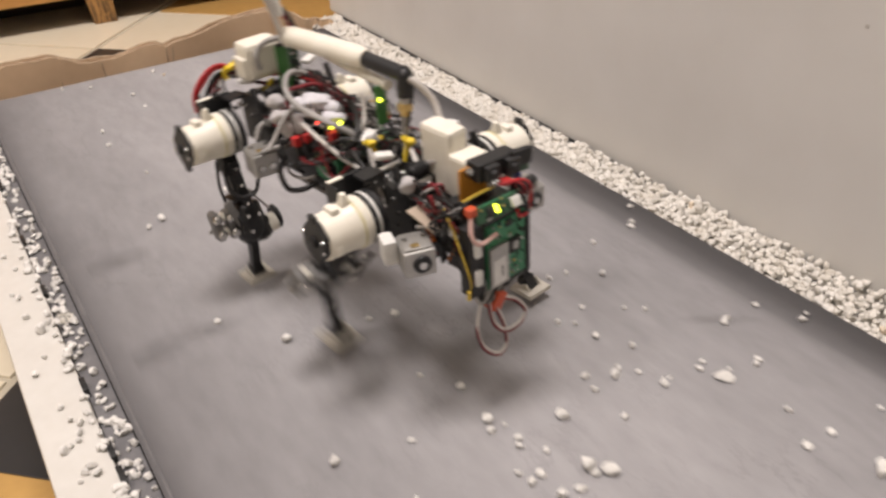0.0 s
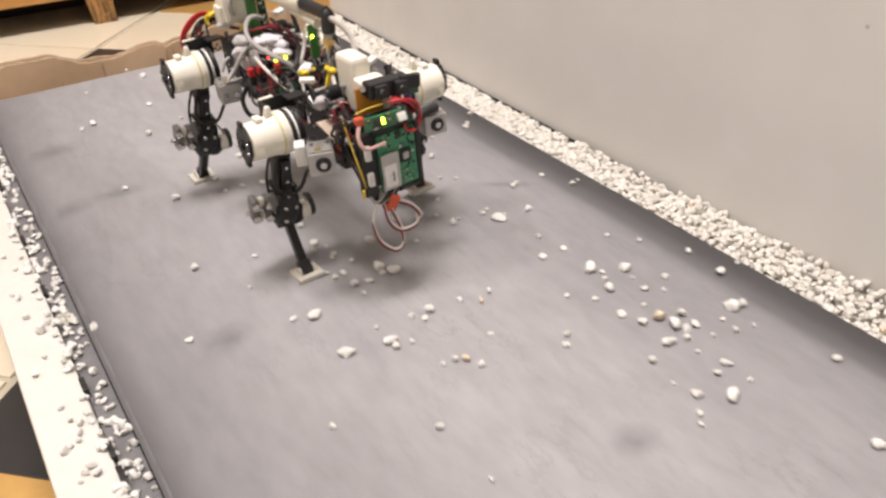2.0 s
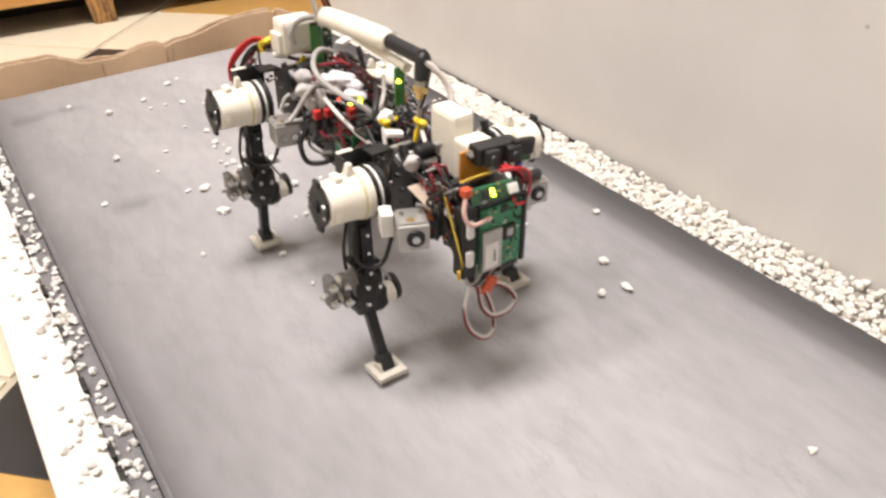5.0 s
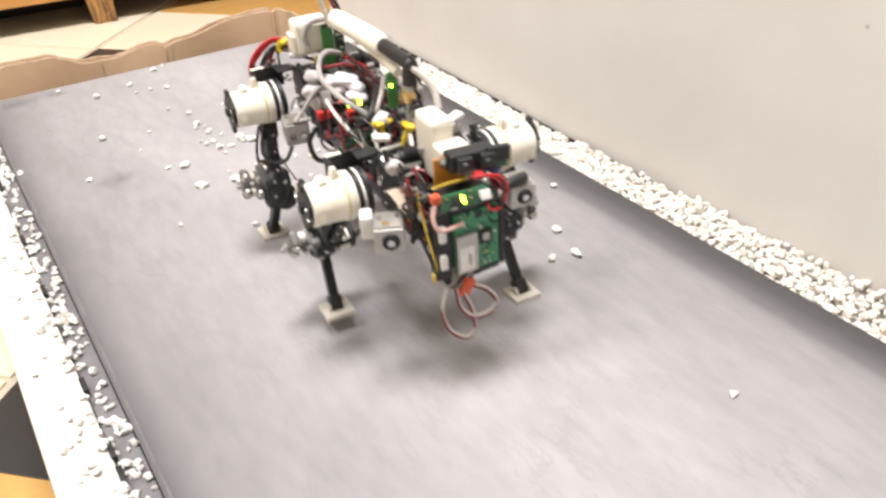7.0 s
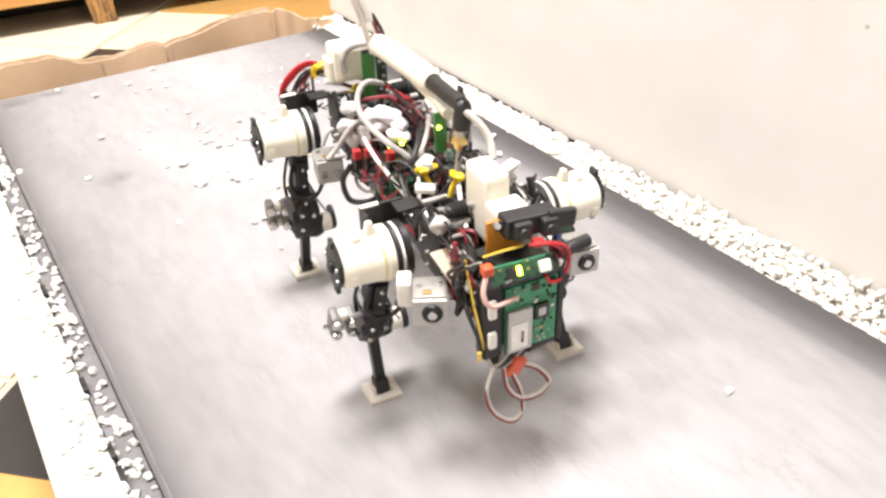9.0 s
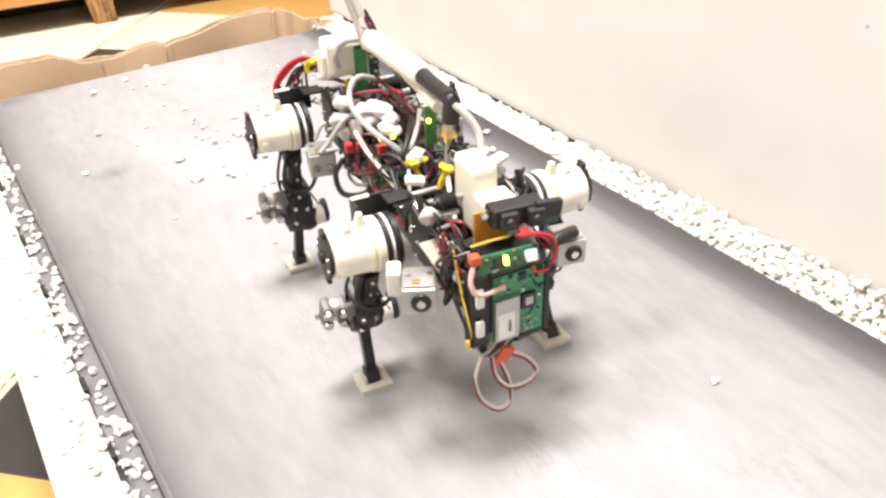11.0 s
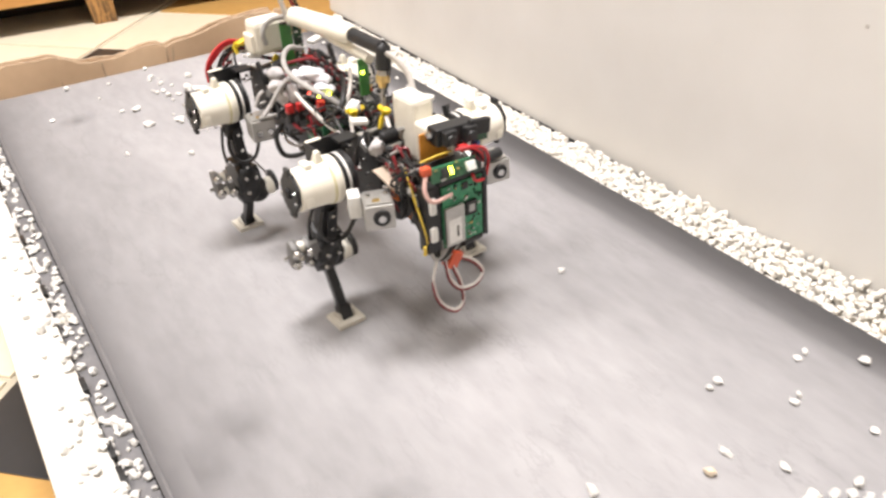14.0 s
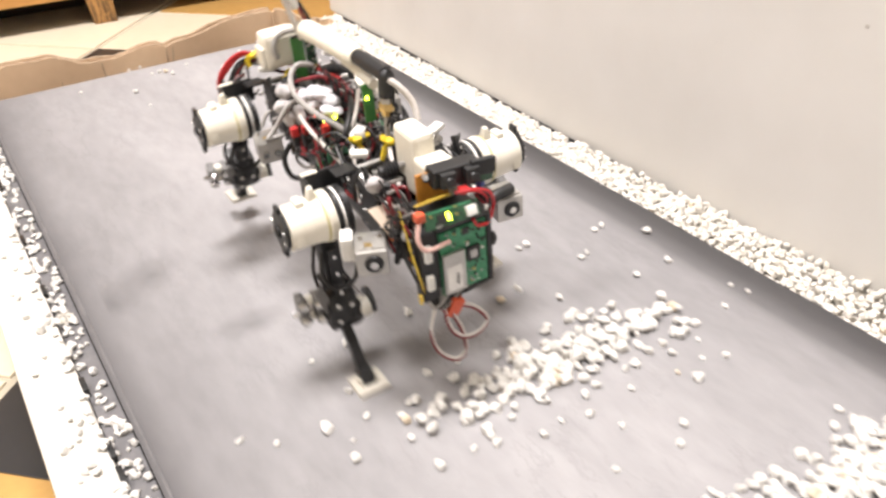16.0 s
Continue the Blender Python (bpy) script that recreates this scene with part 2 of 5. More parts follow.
def lump(c, r, seed, flat=(1, 1, 1), rough=0.25, bm=None, sub=2):
    bm = bm or bmesh.new()
    g = bmesh.ops.create_icosphere(bm, subdivisions=sub, radius=1)
    off = Vector((seed * 3.7, seed * 1.3, seed * 2.1))
    for v in g["verts"]:
        k = 1 + rough * noise.noise(v.co * 1.1 + off) * 2
        v.co = Vector(c) + Vector([a * f * r * k for a, f in zip(v.co, flat)])
    return bm


# ---------------- the room ----------------
FLOOR_Z = -0.15
room_floor = link("floor", box((-2.5, -2.5, FLOOR_Z - 0.06), (3.0, 3.2, FLOOR_Z - 0.003)), GROUT)
tagged(room_floor, "cream, ochre and black ceramic tiled floor", "floor", kind="structure")
for nm, lo, hi in (("wall_north", (-2.5, 3.2, FLOOR_Z), (3.0, 3.3, 3.0)), ("wall_south", (-2.5, -2.6, FLOOR_Z), (3.0, -2.5, 3.0)),
                   ("wall_east", (3.0, -2.6, FLOOR_Z), (3.1, 3.3, 3.0)), ("wall_west", (-2.6, -2.6, FLOOR_Z), (-2.5, 3.3, 3.0))):
    tagged(link(nm, box(lo, hi), PLASTER), "plain pale plastered room wall", "wall", kind="structure")
tagged(link("ceiling", box((-2.6, -2.6, 3.0), (3.1, 3.3, 3.1)), PLASTER), "plain pale plastered ceiling", "ceiling", kind="structure")


def cabinet():
    c = empty("cabinet", pose(0.10, 1.90, FLOOR_Z, 0, 0, -5))
    tagged(c, "low orange varnished wooden cabinet on short scuffed legs", "cabinet")
    part("front_panel", box((-1.0, -0.012, 0.062), (0.9, 0.012, 0.75), 0.003), WOOD, c)
    # body and an added low board, near-black in place of shade underneath
    part("body", box((-1.0, 0.014, 0.064), (0.9, 0.5, 0.75), 0.003), DARK, c, "cabinet body, black for the shade beneath it")
    part("underside_shade_board", box((-1.0, 0.16, 0.0), (0.9, 0.175, 0.063), 0.002), DARK, c)
    for x in (-0.75, 0.215, 0.80):
        bm = box((x, -0.008, 0), (x + 0.048, 0.04, 0.061), 0.003)
        for v in bm.verts:
            if v.co.z > 0.03:
                v.co.x += (v.co.x - x - 0.024) * 0.12 - 0.004
        part("leg", bm, LEG_WOOD, c, "scuffed wooden leg")


cabinet()

# ---------------- the treadmill ----------------
BELT_FAR, BELT_NEAR = 1.140, -1.05
BELT_L, BELT_R = 0.030, 0.515


def skewed(y):
    """How far the board side stands off its mean line at y: it draws in towards the far end."""
    return -0.0105 * (y - 0.55)



SIDE = pose(0.5165, 0.55, 0, 0, 0, math.degrees(math.atan(0.0105)))


def treadmill():
    t = empty("treadmill", pose(0.27, 0.04, FLOOR_Z))
    tagged(t, "flat treadmill with grey rubber belt and white side rail", "treadmill")
    inv = t.matrix_basis.inverted()
    # belt: a band that rolls down over the far roller
    bm = bmesh.new()
    prof = [(BELT_NEAR, -0.06), (BELT_NEAR - 0.018, -0.035), (BELT_NEAR - 0.010, -0.006), (BELT_NEAR, 0.0)]
    prof += [(BELT_NEAR + (BELT_FAR - 0.02 - BELT_NEAR) * k / 40, 0.0) for k in range(1, 41)]
    prof += [(BELT_FAR - 0.02 + 0.022 * math.sin(a), -0.022 + 0.022 * math.cos(a)) for a in (0.4, 0.8, 1.2, 1.6, 2.0, 2.6)]
    cols = [BELT_L + (BELT_R - BELT_L) * k / 12 for k in range(13)]
    grid = [[bm.verts.new(inv @ Vector((x + skewed(y) * k / 12, y, z + (0.0012 if k == 0 else 0)))) for k, x in enumerate(cols)] for y, z in prof]
    for a, b in zip(grid, grid[1:]):
        for k in range(12):
            bm.faces.new((a[k], a[k + 1], b[k + 1], b[k]))
    ob = part("belt", bm, BELT, t, "grey rubber belt, paler along its middle")
    s = ob.modifiers.new("thick", "SOLIDIFY")
    s.thickness, s.offset = 0.002, -1
    part("belt_seam", tube([inv @ Vector((0.0335, y, 0.0006)) for y in (-1.0, -0.3, 0.3, 0.7, 1.1)], 0.0011), GUTTER, t)
    part("deck", box((-0.012, -1.03, -0.062), (0.560, 1.085, -0.024), 0.003, inv), DARK, t)
    part("side_rail", box((-0.0265, -1.10, -0.10), (0.0118, 1.13, 0.0035), 0.004, inv), RAIL, t, "white painted side rail")
    part("gutter_strip", box((0.0125, -1.08, -0.022), (0.0295, 1.12, -0.003), 0.001, inv), GUTTER, t)
    part("side_ledge", box((-0.0005, -1.65, -0.10), (0.074, 0.65, -0.013), 0.002, inv @ SIDE), GUTTER, t)
    for y in (0.40, 0.425, 0.50, 0.64, 0.735, 0.86, 0.97):
        part("slot", box((0.0105, y, -0.002), (0.0145, y + 0.016, 0.0042), 0.0004, inv), CHIP, t)
    for x in (-0.015, 0.54):
        for y in (-1.0, 0.95):
            part("foot", rod(inv @ Vector((x, y, FLOOR_Z)), inv @ Vector((x, y, -0.1)), 0.016), BLACK, t)
    return t


treadmill()
tagged(link("wall_panel", box((0.5695, -1.6, -0.0085), (0.585, 1.222, 1.35), 0.0015), BOARD),
       "tall white painted board standing beside the treadmill", "panel", kind="structure")


tagged(link("wall_mark", turned([(0, 0.0019), (0.0003, 0.0012)], pose(0.5694, 0.3157, 0.2005, 0, 180, 0), 12), PLASTER),
       "small grey scuff on the white board", "mark")


def cardboard():
    c = empty("cardboard_tray", pose(0.2, 1.2, FLOOR_Z))
    tagged(c, "open brown cardboard tray with torn wavy upper edge", "cardboard box")
    inv = c.matrix_basis.inverted()

    def flap(name, a, b, top, n):
        bm, be = bmesh.new(), bmesh.new()
        a, b = Vector((*a, 0)), Vector((*b, 0))
        d = (b - a).normalized()
        side = Vector((-d.y, d.x, 0)) * 0.004
        rows = []
        for k in range(n + 1):
            s = k / n
            p = a.lerp(b, s)
            z = top(s)
            w = 0.004 * math.sin(s * 21) + 0.003 * noise.noise(Vector((s * 9, 1, 2)))
            rows.append([inv @ (p + side * q + Vector((0, 0, h)) + side * w * 300 * f)
                         for q, h, f in ((0, FLOOR_Z, 0), (0, (z + FLOOR_Z) / 2, 0.2), (0, z, 1), (1, z, 1), (1, FLOOR_Z, 0))])
        vs = [[bm.verts.new(p) for p in r] for r in rows]
        for u, v in zip(vs, vs[1:]):
            for k in range(4):
                bm.faces.new((u[k], u[k + 1], v[k + 1], v[k]))
        bm.faces.new(vs[0])
        bm.faces.new(vs[-1][::-1])
        f = part(name, bm, CARD, c)
        part("torn_edge", tube([r[2] * 0.5 + r[3] * 0.5 + Vector((0, 0, 0.0002)) for r in rows], 0.0017, 6, 2), CARD_EDGE, f, "pale torn edge")

    def back_top(s):
        x = -0.25 + 0.71 * s
        def rise(a, b):
            q = max(0.0, min(1.0, (x - a) / (b - a)))
            return q * q * (3 - 2 * q)
        z = 0.016 - 0.021 * rise(0.125, 0.185) + 0.007 * rise(0.21, 0.275) + 0.014 * rise(0.30, 0.40)
        z -= 0.006 * math.exp(-((x - 0.290) / 0.008) ** 2)
        return z + 0.0022 * noise.noise(Vector((x * 25, 3, 0))) + 0.0014 * noise.noise(Vector((x * 110, 7, 0)))

    flap("back_flap", (-0.25, 1.2), (0.46, 1.2), back_top, 130)
    flap("back_liner", (-0.25, 1.2075), (0.46, 1.2075), lambda s: back_top(s) + 0.0022 + 0.0030 * noise.noise(Vector((s * 17, 9, 0))), 90)
    for x, lean in ((0.135, 0.003), (0.197, -0.002), (0.286, 0.002), (0.292, 0.006)):
        part("crease", tube([inv @ Vector((x, 1.1988, -0.06)), inv @ Vector((x + lean * 0.4, 1.1982, -0.03)), inv @ Vector((x + lean, 1.1988, back_top((x + 0.25) / 0.71) - 0.002))], 0.0011, 6), CARD_EDGE, c)
    flap("side_flap", (0.461, 1.198), (0.535, 1.145), lambda s: 0.018 - 0.022 * s + 0.003 * math.sin(s * 9), 16)
    part("fold", rod(inv @ Vector((0.46, 1.198, FLOOR_Z)), inv @ Vector((0.46, 1.198, 0.016)), 0.0022), CARD, c)
    part("bottom", box((-0.25, 1.135, FLOOR_Z), (0.53, 1.196, FLOOR_Z + 0.004), 0, inv), CARD, c)


cardboard()

# ---------------- the robot: x to its own left-to-right across, -y ahead, z up from the belt ----------------
robot = empty("walking_robot", pose(0.2549, 0.4122, 0, 0, 0, -9))
tagged(robot, "four-legged walking robot with cream motor cups and bare wiring", "robot")
HIP_X, HIP_Z = 0.065, 0.128
HIP_Y = {"F": -0.065, "R": 0.105}
UPPER, LOWER = 0.078, 0.054


SEAM = material("glue_seam", (0.66, 0.60, 0.33), 0.5, 0, None, 60)


def wire(name, pts, r, mat, label="", parent=None, n=6):
    return part(name, tube(pts, r, n), mat, parent or robot, label)


def motor_cup(sx, y, z, out):
    """Cream hip motor cup with a black end plate and dark rings; sx is its side."""
    m = Matrix.Translation((sx * out, y, z)) @ Matrix.Diagonal((sx * 0.86, 0.90, 0.90, 1))
    cup = part("motor_cup", turned([(0.046, 0.0165), (0.0465, 0.0190), (0.052, 0.0195), (0.053, 0.0186), (0.056, 0.0186), (0.057, 0.0180),
                                    (0.066, 0.0172), (0.076, 0.0166), (0.0825, 0.0165), (0.0832, 0.0155)], m, 40), CREAM, robot, "cream plastic motor cup")
    part("seam_band", turned([(0.0535, 0.0187), (0.0538, 0.0190), (0.0552, 0.0190), (0.0555, 0.0187)], m, 40), SEAM, cup, "yellowish glue seam")
    part("rubber_ring", turned([(0.0425, 0.0165), (0.0428, 0.0192), (0.0452, 0.0192), (0.0455, 0.0165)], m, 40), BLACK, cup)
    part("pale_ring", turned([(0.0395, 0.0165), (0.040, 0.0190), (0.042, 0.0190), (0.0422, 0.0165)], m, 40), WHITE, cup)
    part("drive_ring", turned([(0.034, 0.017), (0.0345, 0.0194), (0.0385, 0.0194), (0.039, 0.017)], m, 40), CARBON, cup)
    # end plate: an upright octagon with lugs
    bm = turned([(0.0836, 0.0150), (0.084, 0.0170), (0.0868, 0.0170), (0.0872, 0.0150)], m @ pose(0, 0, 0, 22.5, 0, 0), 8, None, (0.86, 1.05))
    box((0.0838, -0.004, 0.012), (0.0874, 0.004, 0.0205), 0.001, m, bm)
    box((0.0838, -0.004, -0.0205), (0.0874, 0.004, -0.012), 0.001, m, bm)
    plate = part("end_plate", bm, BLACK, cup, "black octagonal end plate", False)
    part("hub", turned([(0.0873, 0.0045), (0.0895, 0.0045), (0.0905, 0.003)], m, 16), CARBON, plate)
    for a in (20, 160, 200, 340):
        c = (0.0873, 0.0125 * math.cos(radians(a)), 0.0125 * math.sin(radians(a)))
        part("screw", turned([(0, 0.0016), (0.0012, 0.0014)], m @ Matrix.Translation(c), 10), STEEL, plate)
    bm = box((0.066, -0.006, 0.0145), (0.073, 0.005, 0.0205), 0.0015, m)
    part("lug", bm, CREAM, cup)
    bm = box((0.0545, -0.004, 0.0165), (0.0625, 0.004, 0.0265), 0.0015, m)
    for v in bm.verts:
        q = m.inverted() @ v.co
        if q.z > 0.021:
            v.co = m @ Vector((0.0585 + (q.x - 0.0585) * 0.55, q.y * 0.6, q.z))
    part("fin", bm, CREAM, cup)
    part("lug", box((0.074, -0.017, -0.009), (0.081, -0.0135, -0.001), 0.0012, m), CREAM, cup)
    return cup


def hip_frame(sx, y, z):
    m = Matrix.Translation((0, y, z)) @ Matrix.Diagonal((sx, 1, 1, 1))
    f = part("hip_frame", box((0.0295, -0.0185, -0.0185), (0.0322, 0.0185, 0.0200), 0.0012, m), BLACK, robot, "black plastic hip frame plate", False)
    part("hip_frame", box((0.0090, -0.0185, -0.0175), (0.0115, 0.0185, 0.0190), 0.0012, m), BLACK, robot, "black plastic hip frame plate", False)
    part("hip_motor", turned([(0.0117, 0.0105), (0.0122, 0.0122), (0.0275, 0.0122), (0.0280, 0.0105), (0.0293, 0.0100)], m, 26), CARBON, robot, "dark round hip motor")
    part("frame_bar", rod(m @ Vector((0.0115, -0.0155, 0.0165)), m @ Vector((0.0295, -0.0155, 0.0165)), 0.0022), ALU, robot)
    part("frame_bar", rod(m @ Vector((0.0115, 0.0155, 0.0165)), m @ Vector((0.0295, 0.0155, 0.0165)), 0.0022), ALU, robot)
    part("frame_arm", box((0.0325, -0.0230, 0.0040), (0.0350, -0.0165, 0.0240), 0.0010, m @ pose(0, 0, 0, -25, 0, 0)), BLACK, robot)
    if sx < 0:
        # raised bracket behind and above the cup
        bm = box((0.040, 0.0185, 0.004), (0.068, 0.0208, 0.0225), 0.0008, m)
        box((0.0660, 0.0080, 0.008), (0.0682, 0.0200, 0.0225), 0.0008, m, bm)
        box((0.0330, 0.0060, 0.0195), (0.0480, 0.0195, 0.0215), 0.0006, m, bm)
        part("bracket", bm, BLACK, robot, "black bracket over the cup", False)
        part("bracket_cap", box((0.056, 0.0165, 0.0246), (0.0675, 0.0200, 0.0256), 0.0003, m @ pose(0, 0, -0.002)), CREAM, robot, "cream strip along the bracket")
    part("motor_clip", box((0.028, -0.006, 0.0245), (0.040, 0.002, 0.028), 0.001, m @ pose(0, 0, 0, 0, -8, 20)), WHITE, robot, "white plastic clip")
    for a in range(6):
        t = radians(40 + a * 32)
        part("screw", rod(m @ Vector((0.039, 0.0172 * math.cos(t), 0.0172 * math.sin(t))), m @ Vector((0.0412, 0.0172 * math.cos(t), 0.0172 * math.sin(t))), 0.0013, 8), STEEL, f)
    # grooved gear on top
    g = turned([(0.012, 0.0042)] + [q for k in range(5) for q in ((0.013 + k * 0.0022, 0.0054), (0.0141 + k * 0.0022, 0.0042))] + [(0.0245, 0.004)],
               m @ Matrix.Translation((0, -0.012, 0.0235)), 18)
    part("grooved_pulley", g, BLACK, robot)


def servo(x, y, z, turn, size=0.86, geared=True):
    m = pose(x, y, z, 0, 0, turn) @ Matrix.Scale(size, 4)
    s = part("linear_servo", box((-0.010, -0.010, -0.009), (0.010, 0.012, 0.009), 0.0012, m), CAN, robot, "aluminium servo block", False)
    if geared:
        part("mount", box((-0.0190, 0.004, -0.006), (-0.0105, 0.018, 0.0105), 0.0015, m), WHITE, s)
    else:
        for dx in (-0.0045, 0.0045):
            part("bolt", turned([(0, 0.0030), (0.0020, 0.0026)], m @ pose(dx, -0.0101, -0.001, 0, 0, -90), 8), STEEL, s)
        part("wire_bar", rod(m @ Vector((-0.002, -0.0085, 0.0112)), m @ Vector((0.0125, -0.0085, 0.0112)), 0.0016), GREY_W, s)
    if geared:
        part("collar", turned([(0, 0.0060), (0.0012, 0.0056), (0.0013, 0.0042)], m @ pose(0.001, -0.0101, 0, 0, 0, -90), 20), CARBON, s)
        part("shaft", turned([(0, 0.0030), (0.0022, 0.0026)], m @ pose(0.001, -0.0103, 0, 0, 0, -90), 16), STEEL, s)
    part("top_plate", box((-0.0085, -0.008, 0.0092), (0.0085, 0.011, 0.0104), 0.0004, m), CAN, s)
    for dx in (-0.006, 0.006):
        part("screw", rod(m @ Vector((dx, 0.003, 0.0104)), m @ Vector((dx, 0.003, 0.0118)), 0.0017, 8), STEEL, s)
    part("gold_terminal", box((-0.004, -0.006, 0.0104), (0.001, -0.003, 0.0116), 0.0003, m), GOLD, s)
    return s


for sx in (-1, 1):
    for key in "FR":
        z = HIP_Z + (0.004 if key == "F" else 0.010)
        motor_cup(sx, HIP_Y[key], z - (0.010 if sx > 0 and key == "R" else 0), (0.0188 if sx < 0 else 0.0130) if key == "F" else 0.0205 if sx < 0 else 0.0)
        hip_frame(sx, HIP_Y[key], z)
servo(-0.0520, -0.1115, 0.1225, -24, 1.0)
servo(0.0525, -0.1030, 0.1170, -8, 0.96)
servo(-0.0535, 0.0640, 0.1265, -10, 0.98, False)
servo(0.050, 0.062, 0.132, -6)

# trunk
part("spine_beam", box((-0.016, -0.090, 0.104), (0.016, 0.125, 0.114), 0.002), CARBON, robot, "black spine beam", False)
part("front_chassis", box((-0.026, -0.094, 0.096), (0.026, -0.034, 0.124), 0.003), BLACK, robot, "", False)
part("rear_chassis", box((-0.027, 0.072, 0.108), (0.027, 0.124, 0.138), 0.003), BLACK, robot, "", False)
for x in (-0.026, 0.026):
    part("side_plate", box((x - 0.0012, -0.04, 0.106), (x + 0.0012, 0.075, 0.135), 0.0006), CARBON, robot)
part("belly_plate", box((-0.022, -0.03, 0.094), (0.022, 0.07, 0.098), 0.001), GREYLINK, robot)
part("battery_block", box((-0.018, 0.000, 0.114), (0.020, 0.060, 0.134), 0.002), GREYLINK, robot)
part("power_board", box((-0.030, -0.004, 0.136), (0.028, 0.066, 0.1376), 0.0003), PCB_DARK, robot, "dark green circuit board")
rng = random.Random(5)
for k in range(34):
    x, y = rng.uniform(-0.029, 0.026), rng.uniform(-0.003, 0.064)
    s = rng.uniform(0.0015, 0.004)
    part("component", box((x, y, 0.1377), (x + s, y + s * rng.uniform(0.7, 2), 0.1377 + rng.uniform(0.001, 0.006)), 0.0003), rng.choice((CHIP, CHIP, ALU, WHITE, GOLD, BLACK)), robot)
front_pcb = part("upright_board", box((-0.0070, -0.0250, 0.1660), (0.0010, -0.0234, 0.1935), 0.0003), PCB_LEAF, robot, "upright narrow green board")
part("upright_board", box((-0.0128, 0.0885, 0.160), (-0.0028, 0.0901, 0.1960), 0.0003), PCB_LEAF, robot, "upright green board at the rear")
part("upright_board", box((-0.0020, 0.0885, 0.165), (0.0060, 0.0899, 0.1925), 0.0003), PCB_DARK, robot)
part("connector", box((-0.012, 0.0880, 0.1955), (-0.004, 0.0905, 0.1975), 0.0003), CHIP, robot)
for k in range(8):
    z = 0.1675 + k * 0.0030
    part("component", box((0.0011, -0.0248, z), (0.0032, -0.0225, z + 0.002), 0.0003), rng.choice((GOLD, ALU, ORANGE_P, CHIP)), front_pcb)
part("small_board", box((-0.032, 0.010, 0.120), (-0.030, 0.024, 0.136), 0.0003), PCB, robot)
part("small_board", box((-0.031, -0.020, 0.118), (-0.0295, -0.002, 0.132), 0.0003), PCB, robot)

# red connectors and lights
for x, y, z, h in ((-0.0424, 0.0284, 0.1500, 0.0034), (-0.0350, 0.0250, 0.1510, 0.0030), (-0.0272, 0.0035, 0.1560, 0.0040)):
    part("red_connector", box((x - 0.0026, y - 0.0026, z - h), (x + 0.0026, y + 0.0026, z + h), 0.0006), RED_P, robot)
    part("pin_block", box((x - 0.0024, y - 0.0024, z - h - 0.008), (x + 0.0024, y + 0.0024, z - h - 0.0002), 0.0005), CHIP, robot)
for x, y, z in ((-0.0274, 0.0036, 0.1635), (-0.0175, 0.0062, 0.1620)):
    part("status_light", lump((x, y, z), 0.0014, 3, rough=0.05), LED_Y, robot, "glowing yellow status light")
part("status_light", lump((-0.0263, 0.0231, 0.1600), 0.0011, 3, rough=0.05), LED_R, robot, "glowing red status light")
part("status_light", lump((-0.0045, -0.0256, 0.1840), 0.0014, 3, rough=0.05), LED_Y, robot, "glowing yellow status light")

# putty-wrapped joints
for c, r, f, mt in (((-0.0186, 0.0431, 0.1680), 0.0066, (1.0, 1.1, 0.8), FOAM),
                    ((-0.0146, 0.0339, 0.1700), 0.0070, (0.9, 1.7, 0.75), FOAM),
                    ((-0.0121, 0.0241, 0.1680), 0.0062, (0.9, 1.7, 0.75), FOAM),
                    ((-0.0164, 0.0166, 0.1630), 0.0064, (1.15, 1.35, 0.72), FOAM),
                    ((-0.0248, 0.0461, 0.1660), 0.0062, (1, 1, 0.9), FOAM),
                    ((-0.0420, 0.0464, 0.1630), 0.0060, (1, 1, 1), FOAM_GREY),
                    ((-0.0314, 0.0675, 0.1640), 0.0066, (1, 1, 0.9), FOAM_GREY),
                    ((-0.0324, 0.0391, 0.1570), 0.0050, (0.8, 1.2, 1.5), FOAM_GREY),
                    ((-0.0207, 0.0391, 0.1620), 0.0058, (1, 1.2, 0.9), FOAM_GREY),
                    ((-0.0390, 0.0446, 0.1540), 0.0052, (0.9, 1.2, 1.3), FOAM_GREY),
                    ((-0.0321, -0.0829, 0.1520), 0.0056, (1.1, 1, 0.9), FOAM_GREY)):
    part("putty_lump", lump(c, r, c[1] * 90 + c[0] * 40, f, 0.22, None, 3), mt, robot, "white putty round a wire joint")

# aerial: cream tube, black hinge, brass socket
aerial = part("aerial", tube([(-0.0005, 0.087, 0.2005), (-0.0005, 0.082, 0.2020), (0.000, 0.04, 0.2045), (0.000, -0.009, 0.2070)], 0.0078, 20, 5,
                             None, lambda s: 0.78 if s < 0.02 or s > 0.98 else 1.0), CREAM, robot, "cream tube over the aerial")
part("slot", tube([(0.0060, 0.050, 0.2095), (0.0062, 0.02, 0.2105), (0.0062, -0.008, 0.2120)], 0.0007, 6), GREY_W, aerial, "slit along the tube")
part("sleeve", rod((0.000, -0.007, 0.2070), (0.0020, -0.045, 0.2052), 0.0052, 20), BLACK, aerial, "black aerial sleeve")
part("hinge", lump((0.0020, -0.0465, 0.2040), 0.0055, 1, (1, 1, 1.1), 0.03, None, 3), BLACK, aerial)
part("stem", turned([(0, 0.0050), (0.006, 0.0053), (0.012, 0.0050), (0.0125, 0.0044)], pose(0.0015, -0.0465, 0.2030, 0, 95, 0), 20), BLACK, aerial)
part("nut", turned([(0, 0.0036), (0.001, 0.0042), (0.004, 0.0042), (0.005, 0.0032)], pose(0.0004, -0.0465, 0.1905, 0, 95, 0), 6), ALU, aerial)
